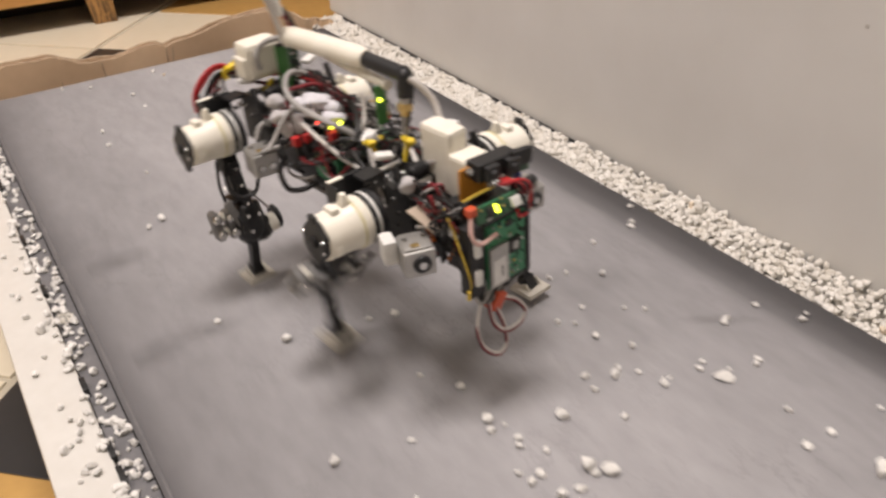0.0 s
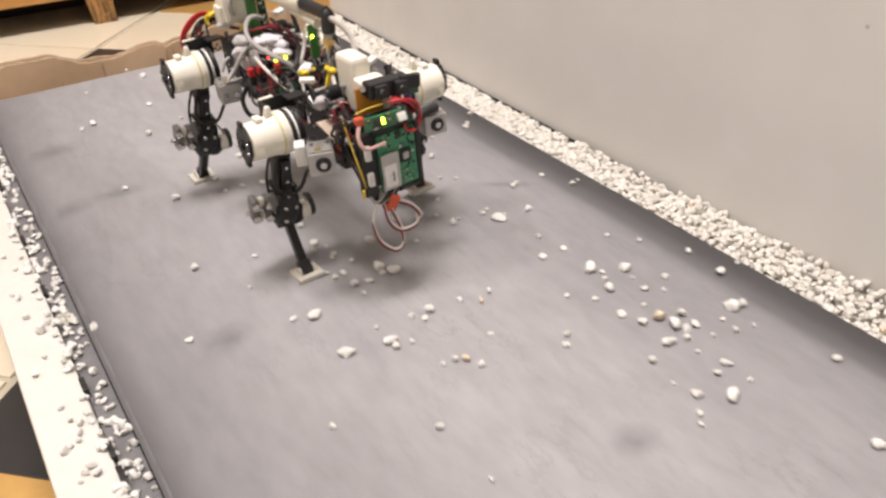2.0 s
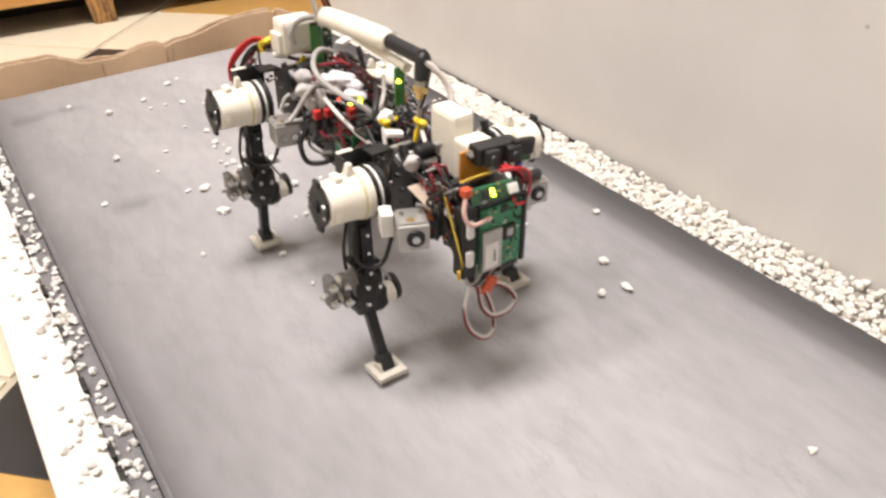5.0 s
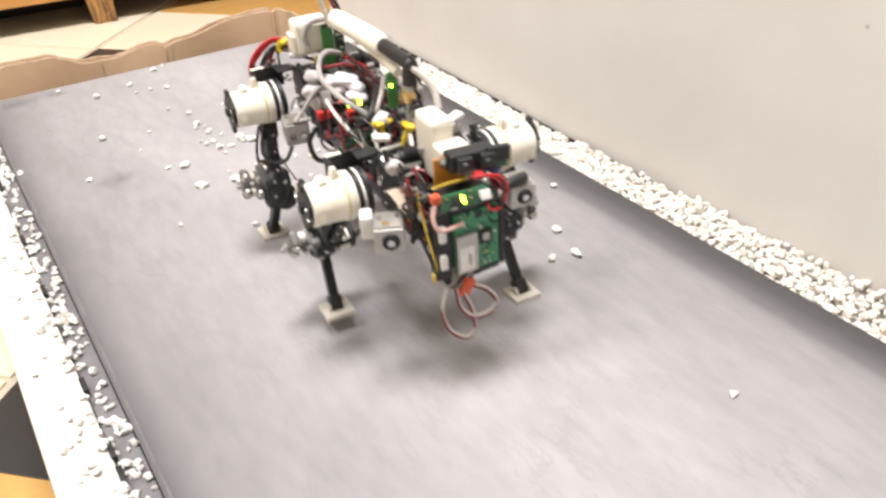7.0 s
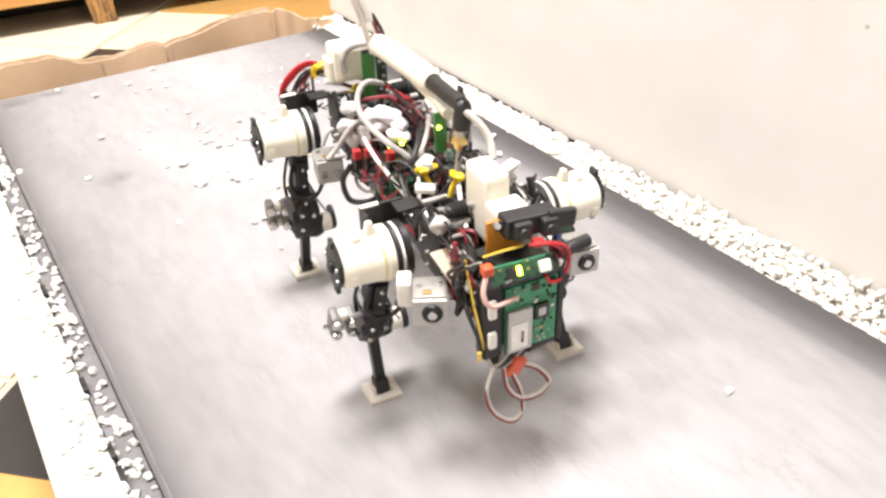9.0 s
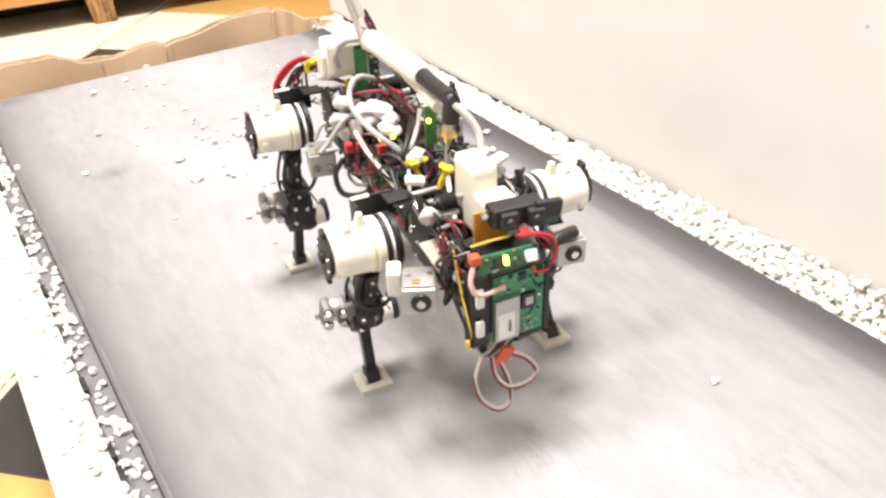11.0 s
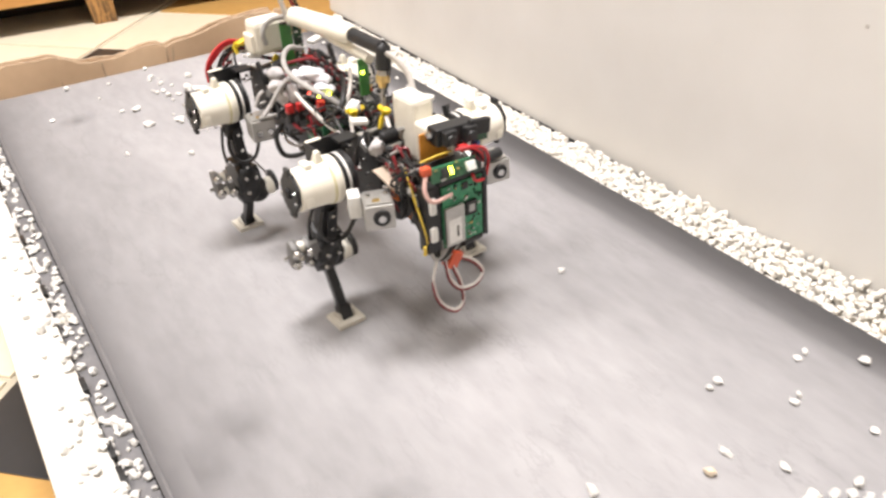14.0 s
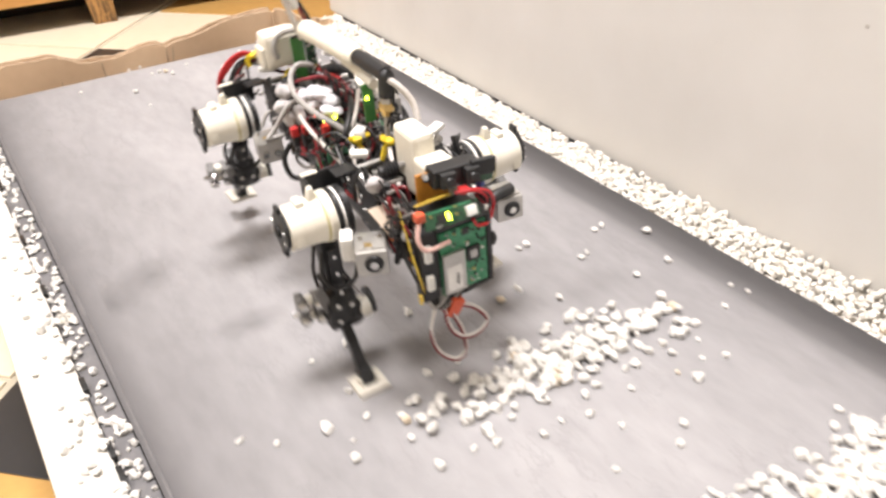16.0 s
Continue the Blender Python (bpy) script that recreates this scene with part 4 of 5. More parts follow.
for base in (-0.064, 0.098):
    for k in range(22):
        x, y, z = rng.uniform(-0.030, 0.030), base + rng.uniform(-0.026, 0.026), rng.uniform(0.126, 0.150)
        q = pose(x, y, z, rng.uniform(-30, 30), rng.uniform(-30, 30), rng.uniform(0, 180))
        a = rng.uniform(0.002, 0.0055)
        if k % 3 == 0:
            part("small_motor", turned([(-a * 1.6, a * 0.7), (-a * 1.5, a), (a * 1.5, a), (a * 1.6, a * 0.5)], q, 16), rng.choice((ALU, CAN, CARBON, GREYLINK)), robot)
        else:
            part("plug", box((-a, -a * 1.4, -a * 0.7), (a, a * 1.4, a * 0.7), 0.0006, q), rng.choice((BLACK, CHIP, GREYLINK, ALU, BLACK, BLACK, CAN)), robot)
    for k in range(12):
        x, y = rng.uniform(-0.032, 0.032), base + rng.uniform(-0.024, 0.024)
        wire("lead", [(x, y, 0.128), (x + rng.uniform(-0.01, 0.01), y + rng.uniform(-0.012, 0.012), rng.uniform(0.145, 0.160)), (x + rng.uniform(-0.016, 0.016), y + rng.uniform(-0.02, 0.02), rng.uniform(0.138, 0.156)), (x + rng.uniform(-0.02, 0.02), y + rng.uniform(-0.024, 0.024), 0.130)], rng.uniform(0.0007, 0.0014), rng.choice((BLACK_W, BLACK_W, GREY_W, WHITE_W, BLACK_W)))
part("tan_cover", box((-0.0095, -0.012, -0.0006), (0.0095, 0.012, 0.0006), 0.0004, pose(-0.0335, -0.1045, 0.1385, 22, 8, 12)), TAN, robot, "tan plastic cover")


def strap(pts, w, bm):
    """A flat band along a line, wider at its middle."""
    c = curve_points(pts, 5)
    rings = []
    for i, p in enumerate(c):
        d = (c[min(i + 1, len(c) - 1)] - c[max(i - 1, 0)]).normalized()
        side = d.cross(Vector((0.55, -0.75, 0.45))).normalized()
        up = d.cross(side)
        h = w * (0.6 + 0.4 * math.sin(math.pi * i / (len(c) - 1)))
        rings.append([bm.verts.new(p + side * h * a + up * 0.0008 * b) for a, b in ((-1, -0.6), (0, -1), (1, -0.6), (1, 0.6), (0, 1), (-1, 0.6))])
    for a, b in zip(rings, rings[1:]):
        for k in range(6):
            bm.faces.new((a[k], a[(k + 1) % 6], b[(k + 1) % 6], b[k]))
    bm.faces.new(rings[0])
    bm.faces.new(rings[-1][::-1])


def tie(knot, tails, w=0.0020):
    bm = lump(knot, 0.0034, knot[1] * 50, (1.2, 1.0, 0.9), 0.2)
    for t in tails:
        strap([knot] + list(t), w, bm)
    part("cable_tie", bm, YELLOW, robot, "bright yellow cable tie")


tie((-0.0165, -0.026, 0.1565), ([(-0.0117, -0.026, 0.1581), (-0.0066, -0.026, 0.158)], [(-0.0196, -0.026, 0.1585), (-0.0224, -0.026, 0.1572)], [(-0.0152, -0.027, 0.1517), (-0.0124, -0.028, 0.146)]))
tie((-0.0053, -0.055, 0.1633), ([(-0.0094, -0.056, 0.1594), (-0.0136, -0.058, 0.1528)], [(-0.0091, -0.055, 0.1667), (-0.0113, -0.055, 0.168)]), 0.0025)
tie((-0.0319, 0.127, 0.1774), ([(-0.0364, 0.127, 0.1769), (-0.039, 0.127, 0.1739), (-0.0382, 0.126, 0.169)], [(-0.0285, 0.127, 0.1794), (-0.0262, 0.127, 0.1794)]), 0.0026)
tie((-0.0177, 0.1, 0.1617), ([(-0.0165, 0.1, 0.1655), (-0.0139, 0.1, 0.169)], [(-0.0186, 0.1, 0.1578), (-0.0168, 0.1, 0.1523)]), 0.0026)

# tether to the ceiling
wire("tether", [(-0.005, 0.085, 0.196), (-0.008, 0.085, 0.207), (-0.0115, 0.085, 0.222), (-0.018, 0.086, 0.245), (-0.028, 0.090, 0.30), (-0.06, 0.10, 0.8), (-0.08, 0.10, 1.6)], 0.0022, WHITE_W, "white tether cable", None, 8)
part("tape_wrap", tube([(-0.005, 0.0855, 0.219), (-0.008, 0.086, 0.229), (-0.013, 0.087, 0.245)], 0.0037, 9, 4, None, lambda s: 0.5 + 0.5 * math.sin(0.4 + s * 2.4)), WHITE, robot, "white tape round the tether")
wire("red_lead", [(0.002, 0.082, 0.205), (-0.001, 0.085, 0.213), (-0.004, 0.085, 0.222)], 0.0014, RED_W)
wire("black_lead", [(0.004, 0.081, 0.204), (0.002, 0.084, 0.213), (-0.003, 0.085, 0.224)], 0.0013, BLACK_W)


# ---------------- legs ----------------
def leg(sx, key):
    """Upper and lower leg, each hanging down its own -z from its joint."""
    up = part("upper_leg", box((-0.0045, -0.0050, -UPPER + 0.004), (0.0045, 0.0050, -0.008), 0.001), BLACK, robot, "black upper leg link", False)
    part("hip_block", box((-0.0062, -0.0066, -0.046 if key == "F" else -0.026), (0.0066, 0.0070, -0.012), 0.0015), BLACK, up, "", False)
    for dy in (-0.0095, 0.0085):
        part("link_plate", box((-0.0040, dy - 0.0009, -UPPER + 0.012), (0.0040, dy + 0.0009, -0.016), 0.0007), CARBON, up, "", False)
    for dz in (-0.022, -0.036, -0.052):
        part("screw", turned([(0, 0.0017), (0.0014, 0.0014)], pose(0, -0.0104, dz, 0, 0, -90), 10), STEEL, up)
    part("cable", tube([(sx * 0.007, 0.004, -0.016), (sx * 0.012, 0.002, -0.036), (sx * 0.010, 0.004, -0.056), (sx * 0.006, 0.006, -0.070)], 0.0012, 6), BLACK_W, up)
    part("band", box((-0.0095, -0.0096, -0.0475), (0.0095, 0.0096, -0.0455), 0.0008), CHIP, up)
    part("knee_block", box((-0.0105, -0.0090, -UPPER - 0.008), (0.0110, 0.0085, -UPPER + 0.024), 0.003), BLACK, up, "", False)
    for dx in (0.0150, 0.0262):
        a, b = sorted((sx * (dx - 0.0033), sx * (dx + 0.0033)))
        k = part("clamp", box((a, -0.0065, -UPPER - 0.003 + dx * 0.25), (b, 0.0060, -UPPER + 0.0215 + dx * 0.25), 0.0030), GREYLINK, up, "grey clamp with silver screws", False)
        for dz in (0.0030, 0.0160):
            part("screw", turned([(0, 0.0038), (0.0014, 0.0038), (0.0030, 0.0020)], pose(sx * dx, -0.0063, -UPPER + dz + dx * 0.25, 0, 0, -90), 14), STEEL, k)
    for dz in (0.0030, 0.0160):
        part("spacer", turned([(0, 0.0036), (0.0006, 0.0040), (0.0086, 0.0040), (0.0092, 0.0036)], pose(sx * 0.0205 - 0.0046, 0.0010, -UPPER + dz + 0.0045), 16), CREAM, up, "cream spacer")
    part("shell", lump((sx * 0.001, -0.004, -UPPER + 0.010), 0.0135, 4 + sx, (1.0, 0.80, 1.35), 0.10, None, 3), BLACK, up, "rounded black knee housing")
    part("shell", lump((-sx * 0.0075, -0.003, -UPPER - 0.001), 0.0095, 9 + sx, (1.0, 0.9, 1.2), 0.10, None, 3), BLACK, up, "rounded black knee housing")
    part("clamp_ring", turned([(-0.003, 0.0085), (-0.0028, 0.0112), (0.0028, 0.0112), (0.003, 0.0085)], pose(sx * 0.0085, -0.003, -UPPER + 0.012), 18), CARBON, up, "dark clamp ring")
    for a in (0.6, 2.2, 4.0):
        part("screw", turned([(0, 0.0020), (0.0016, 0.0016)], pose(sx * 0.001 + 0.0065 * math.cos(a), -0.0142, -UPPER + 0.011 + 0.0085 * math.sin(a), 0, 0, -90), 10), STEEL, up)
    part("bracket_plate", box((-0.0050, -0.0148, -0.004), (0.0030, -0.0132, 0.006), 0.0010, pose(sx * 0.001, 0, -UPPER + 0.009, 0, sx * 8, 0)), CARBON, up, "", False)
    part("clamp_bolt", rod((sx * 0.006, 0.0, -UPPER + 0.013), (sx * 0.0335, 0.0, -UPPER + 0.013), 0.0018, 8), STEEL, up)
    part("clamp_arm", box((-0.0035, -0.0085, -0.011), (0.0035, -0.0045, 0.012), 0.0018, pose(sx * 0.012, -0.002, -UPPER + 0.022, 0, sx * 14, 0)), GREYLINK, up)
    part("roller", turned([(-0.0045, 0.0065), (-0.004, 0.0078), (0.004, 0.0078), (0.0045, 0.0065)], pose(-sx * 0.0165, -0.0020, -UPPER - 0.001), 22), CREAM, up, "cream roller")
    part("roller_cheek", turned([(-0.0012, 0.0100), (0.0012, 0.0100)], pose(-sx * 0.0225, -0.0015, -UPPER + 0.002), 18), BLACK, up)
    part("cable", tube([(sx * 0.006, -0.006, -0.018), (sx * 0.010, -0.010, -0.034), (sx * 0.004, -0.0145, -0.044), (-sx * 0.008, -0.016, -0.043), (-sx * 0.017, -0.014, -0.028)], 0.0016, 7), BLACK_W, up)
    part("cable", tube([(-sx * 0.004, -0.006, -0.040), (-sx * 0.010, -0.008, -0.052), (-sx * 0.016, -0.010, -0.064)], 0.0009, 6), GREY_W, up)
    lo = part("lower_leg", box((-0.0036, -0.0036, -LOWER + 0.004), (0.0036, 0.0036, 0.004), 0.0008), CARBON, robot, "black square shin rod", False)
    part("ankle", box((-0.0048, -0.0052, -LOWER - 0.001), (0.0048, 0.0052, -LOWER + 0.011), 0.001), BLACK, lo, "", False)
    for dx in (-0.0062, 0.0062):
        part("ankle_ear", box((dx - 0.0010, -0.0055, -LOWER - 0.001), (dx + 0.0010, 0.0055, -LOWER + 0.006), 0.0006), FOOT, lo)
    bm = bmesh.new()
    rim = [(-0.0118, -0.0112), (0.0118, -0.0112), (0.0118, 0.0108), (0.0048, 0.0108), (0.0048, -0.0040), (-0.0048, -0.0040), (-0.0048, 0.0108), (-0.0118, 0.0108)]
    lowv, topv = [bm.verts.new((x, y, 0)) for x, y in rim], [bm.verts.new((x * 0.97, y * 0.97, 0.0034)) for x, y in rim]
    for k in range(8):
        bm.faces.new((lowv[k], lowv[(k + 1) % 8], topv[(k + 1) % 8], topv[k]))
    for ring in (lowv[::-1], topv):
        for q in ((0, 1, 4, 5), (1, 2, 3, 4), (0, 5, 6, 7)):
            bm.faces.new([ring[i] for i in q] if ring is topv else [ring[7 - i] for i in q][::-1])
    fp = part("foot_plate", bm, FOOT, lo, "pale resin foot plate", False)
    return up, lo, fp


LEGS = {(sx, key): leg(sx, key) for sx in (-1, 1) for key in "FR"}

# ---------------- pebbles ----------------
def pebble_mesh(seed, mat):
    r = random.Random(seed)
    bm = lump((0, 0, 0), 1.0, seed * 1.7 + 0.3, (1.0, r.uniform(0.68, 0.98), r.uniform(0.5, 0.8)), 0.22, None, 2)
    for k in range(11):
        d = Vector((r.uniform(-1, 1), r.uniform(-1, 1), r.uniform(-0.8, 1))).normalized()
        cut = r.uniform(0.40, 0.58)
        for v in bm.verts:
            h = v.co.dot(d) - cut
            if h > 0:
                v.co -= d * h * 0.95
    me = bpy.data.meshes.new("pebble")
    bm.to_mesh(me)
    low = min(v.co.z for v in bm.verts)
    bm.free()
    me.materials.append(mat)
    me.polygons.foreach_set("use_smooth", [True] * len(me.polygons))
    me.set_sharp_from_angle(angle=radians(18))
    return me, low


PEBBLES = [pebble_mesh(k, STONE) for k in range(16)] + [pebble_mesh(20, STONE_TAN)]
BED_PEBBLES = [pebble_mesh(k, STONE_BED) for k in range(30, 46)]


def pebble(x, y, z, size, r, parent=None, tan=False, tilt=12, stock=PEBBLES):
    me, low = PEBBLES[16] if tan else stock[r.randrange(16)]
    ob = new("pebble", me)
    ob.parent = parent
    m = pose(x, y, z - low * size * 0.92, r.uniform(-tilt, tilt), r.uniform(-tilt, tilt), r.uniform(0, 360))
    ob.matrix_basis = m @ Matrix.Diagonal((size, size, size, 1))
    return ob


def gravel(items, x0, y0, z0, tilt, r, stock=PEBBLES, mat=STONE):
    """Many small stones in one mesh, about an origin."""
    verts, faces = [], []
    for x, y, z, s in items:
        me, low = stock[r.randrange(16)]
        m = pose(x - x0, y - y0, z - z0 - low * s * 0.9, r.uniform(-tilt, tilt), r.uniform(-tilt, tilt), r.uniform(0, 360)) @ Matrix.Diagonal((s, s, s, 1))
        n0 = len(verts)
        verts += [tuple(m @ v.co) for v in me.vertices]
        faces += [[n0 + i for i in p.vertices] for p in me.polygons]
    me = bpy.data.meshes.new("gravel")
    me.from_pydata(verts, [], faces)
    me.materials.append(mat)
    ob = new("gravel", me)
    ob.location = (x0, y0, z0)
    return ob


# bed of stones along the board
bed = empty("pebble_bed", SIDE @ pose(0, 0, -0.013))
tagged(bed, "strip of crushed white stones heaped along the board", "pebbles")
r = random.Random(11)
stones = []
for k in range(7000):
    y = r.uniform(-0.80, 0.64)
    heap = 0.0035 + 0.0115 * max(0.0, min(1.0, (0.20 - y) / 0.5))
    s = r.betavariate(1.35, 1.05)
    near_board = 0.0490 + 0.0105 * y - (0.0035 if y > -0.10 else 0.0)
    x = 0.0005 + near_board * s + r.gauss(0, 0.0010) + 0.0025 * noise.noise(Vector((y * 14, 0, 0))) + (0.0025 * noise.noise(Vector((y * 45, 4, 0))) if s < 0.2 else 0)
    layer = r.random()
    z = heap * (0.45 + 0.70 * s) * layer ** 0.7
    stones.append((x, y, z, r.uniform(0.0028, 0.0054), layer))
near = [q for q in stones if -0.42 < q[1] < 0.10 and q[4] > 0.60][:300]
chosen = {id(q) for q in near}
for x, y, z, s, _ in near:
    pebble(x, y, z, s, r, bed, r.random() < 0.025, 45, BED_PEBBLES)
ob = gravel([q[:4] for q in stones if id(q) not in chosen], 0, 0, 0, 45, r, BED_PEBBLES, STONE_BED)
ob.parent = bed
tagged(ob, "crushed white stones", kind="stuff")
# pale slab added under the stones to brighten the gaps between them
part("stone_dust", box((0.003, -0.8, 0.0003), (0.038, 0.60, 0.0028), 0.001), STONE_BED, bed)

# stones strewn along the left rail and its gutter
r = random.Random(4)
rest = []
for k in range(400):
    y = r.uniform(0.36, 1.12)
    if noise.noise(Vector((y * 15, 5, 0))) < -0.18 and r.random() < 0.75:
        continue
    s = r.uniform(0.0024, 0.0050)
    q = r.random()
    if q < 0.10:
        x, z = r.uniform(-0.018, 0.004), 0.0035
    elif q < 0.38:
        x, z = r.gauss(0.0085, 0.0022), 0.0035
    else:
        x, z = r.uniform(0.0135, 0.0275), -0.003
    if z > 0 and x > 0.0115:
        x = 0.0115
    if y > 0.80 or k % 4 == 0:
        rest.append((x, y, z, s))
        continue
    tagged(pebble(x, y, z, s, r), "small white pebble lying on the side rail", "pebble", "pebbles on the rail")
tagged(gravel(rest, 0.0, 0.9, 0.0, 12, r), "small white pebbles strewn along the side rail", "gravel", kind="stuff")
for x, y, s in ((-0.0005, 0.589, 0.0066), (0.0015, 0.468, 0.0042), (-0.001, 0.459, 0.0040), (-0.003, 0.452, 0.0036), (-0.002, 0.425, 0.0042), (-0.004, 0.475, 0.0030), (-0.006, 0.491, 0.0030)):
    tagged(pebble(x, y, 0.0035, s, r), "white pebble lying on the painted rail", "pebble", "pebbles on the rail")
for k in range(7):
    tagged(link("straw", rod((0.008 + 0.0011 * k, 0.592 + 0.0018 * k, 0.0055), (0.020 + 0.001 * k, 0.589 + 0.0016 * k, 0.004), 0.0003, 6), CREAM),
           "thin yellowish straw among pebbles on the rail", "straw", "straws on the rail")
tagged(pebble(0.52, 1.09, 0.0, 0.005, r), "small white pebble by the board", "pebble", "pebbles on the rail")
for x, y in ((0.61, 1.55), (0.565, 1.67)):
    tagged(pebble(x, y, FLOOR_Z + 0.002, 0.006, r), "small white pebble on the tiled floor", "pebble", "pebbles on the floor")

# ---------------- belt travel: seconds and metres ----------------
TRAVEL = ((0, 0), (0.5, 0.0708), (1, 0.1424), (1.5, 0.2051), (2, 0.2658), (2.5, 0.3186), (3, 0.3703), (3.5, 0.4127), (4, 0.4546), (4.6, 0.497),
          (5.5, 0.542), (6.5, 0.5725), (7, 0.5817), (7.5, 0.5857), (8, 0.5857), (9.4, 0.5857), (10.4, 0.5895), (11.5, 0.6118), (12, 0.6327), (12.5, 0.6569), (13, 0.6868),
          (13.5, 0.7237), (14, 0.7634), (14.5, 0.8081), (15, 0.8619), (15.5, 0.9156), (16, 0.9791))
EDGE = 1.122


def belt_rows(x, y, z, turn):
    """A thing's way on the belt: it rides along, and at the far roller it drops into the tray."""
    rows = []
    for i, (t, d) in enumerate(TRAVEL):
        if y + d <= EDGE:
            rows.append((t, pose(x, y + d, z, *turn)))
            continue
        if rows:
            t0, d0 = TRAVEL[i - 1]
            tc = t0 + (t - t0) * (EDGE - y - d0) / (d - d0)
            if tc > t0 + 0.05:
                rows.append((tc, pose(x, EDGE, z, *turn)))
            tc = max(tc, t0)
            rows.append((tc + 0.1, pose(x, EDGE + 0.034, z - 0.03, *turn)))
            rows.append((tc + 0.2, pose(x, EDGE + 0.045, FLOOR_Z + 0.01, *turn)))
            if tc + 0.2 < 15.9:
                rows.append((16, pose(x, EDGE + 0.045, FLOOR_Z + 0.01, *turn)))
        else:
            rows = [(0, pose(x, EDGE + 0.045, FLOOR_Z + 0.01)), (16, pose(x, EDGE + 0.045, FLOOR_Z + 0.01))]
        break
    return rows


# stones riding the belt, by where they lie on it
STREWN_A = ((0.402, 0.140), (0.429, 0.124), (0.405, 0.124), (0.399, 0.112), (0.426, 0.112), (0.471, 0.150), (0.454, 0.173), (0.448, 0.097), (0.366, 0.125), (0.380, 0.108), (0.423, 0.095), (0.434, 0.085), (0.490, 0.075), (0.493, 0.113), (0.407, 0.080), (0.383, 0.082), (0.390, 0.064), (0.404, 0.061), (0.406, 0.047), (0.420, 0.040), (0.388, 0.036), (0.468, 0.035), (0.443, 0.032), (0.440, 0.017), (0.456, 0.013), (0.422, 0.023), (0.398, 0.017), (0.405, -0.004), (0.364, 0.029), (0.359, 0.003), (0.363, -0.014), (0.383, -0.029), (0.405, -0.025), (0.351, -0.027), (0.344, -0.035), (0.324, 0.078), (0.291, 0.171), (0.304, 0.159), (0.286, 0.122), (0.264, 0.173), (0.248, 0.175), (0.184, 0.219))
STREWN_B = ((0.170, 0.227), (0.218, 0.179), (0.219, 0.158), (0.232, 0.148), (0.184, 0.163), (0.237, 0.113), (0.247, 0.113), (0.254, 0.108), (0.260, 0.097), (0.259, 0.240), (0.230, 0.239), (0.232, 0.224), (0.246, 0.272), (0.222, 0.257), (0.231, 0.258), (0.220, 0.267), (0.234, 0.285), (0.227, 0.306), (0.157, 0.287), (0.093, 0.249), (0.129, 0.342), (0.153, 0.471), (0.176, 0.638), (0.118, 0.524), (0.035, 0.310), (0.131, 0.707), (0.147, 0.812), (0.213, 0.860), (0.225, 0.824), (0.202, 0.726), (0.201, 0.457), (0.201, 0.487), (0.180, 0.329), (0.391, 0.352), (0.403, 0.341), (0.478, 0.295), (0.440, 0.294), (0.385, 0.269), (0.392, 0.253), (0.421, 0.249), (0.363, 0.314), (0.353, 0.273))
STREWN_C = ((0.332, 0.299), (0.308, 0.265), (0.481, 0.437), (0.491, 0.262), (0.309, 0.296), (0.134, 0.943), (0.131, 0.903), (0.116, 0.699), (0.435, 0.436), (0.506, 0.463), (0.365, 0.372), (0.337, 0.368), (0.349, 0.339), (0.347, 0.292), (0.234, 0.352), (0.217, 0.379), (0.274, 0.290), (0.402, 0.207), (0.407, 0.179), (0.197, 0.990), (0.240, 1.099), (0.249, 1.079), (0.196, 1.036), (0.125, 1.113), (0.157, 1.095), (0.347, 0.359), (0.408, 0.396), (0.369, 0.417), (0.385, 0.415), (0.411, -0.151), (0.421, -0.111), (0.473, -0.046), (0.142, 0.104), (0.201, 0.062), (0.219, 0.629), (0.223, 0.661), (0.258, 0.537), (0.242, 0.522), (0.238, 0.452), (0.219, 0.457), (0.512, 0.076), (0.383, -0.344))
STREWN_D = ((0.387, -0.145), (0.203, 0.007), (0.248, -0.533), (0.317, -0.564), (0.191, -0.538), (0.266, -0.565), (0.159, -0.541), (0.247, -0.604), (0.222, -0.600), (0.167, -0.585), (0.486, -0.557), (0.483, -0.655), (0.431, -0.600), (0.467, -0.601), (0.457, -0.671), (0.411, -0.555), (0.338, -0.558), (0.451, -0.527), (0.487, -0.669), (0.409, -0.687), (0.376, -0.716), (0.396, -0.703), (0.411, -0.712), (0.331, -0.697), (0.373, -0.623), (0.381, -0.687), (0.141, -0.644), (0.138, -0.610), (0.183, -0.679), (0.105, -0.602), (0.086, -0.585), (0.253, -0.696), (0.271, -0.693), (0.291, -0.699), (0.320, -0.752), (0.301, -0.719), (0.429, -0.791), (0.423, -0.814), (0.271, -0.744), (0.307, -0.791))
STREWN_E = ((0.232, 0.316), (0.238, 0.306), (0.238, 0.291), (0.361, 0.275), (0.338, 0.303), (0.313, 0.310), (0.487, 0.442), (0.500, 0.265), (0.446, 0.297), (0.393, 0.273), (0.427, 0.251), (0.402, 0.257), (0.384, 0.180), (0.411, 0.132), (0.412, 0.041), (0.403, 0.032), (0.392, -0.008), (0.148, -0.628), (0.180, -0.648))
STREWN_F = ((0.209, -0.679), (0.223, -0.684), (0.335, -0.741), (0.369, -0.704), (0.375, -0.512), (0.166, -0.613), (0.260, 0.247), (0.267, 0.237), (0.408, 0.143), (0.460, 0.036), (0.255, 0.166), (0.219, 0.150), (0.317, 0.166), (0.333, 0.087), (0.421, 0.055), (0.384, -0.511), (0.461, -0.526), (0.419, -0.552), (0.358, -0.587))
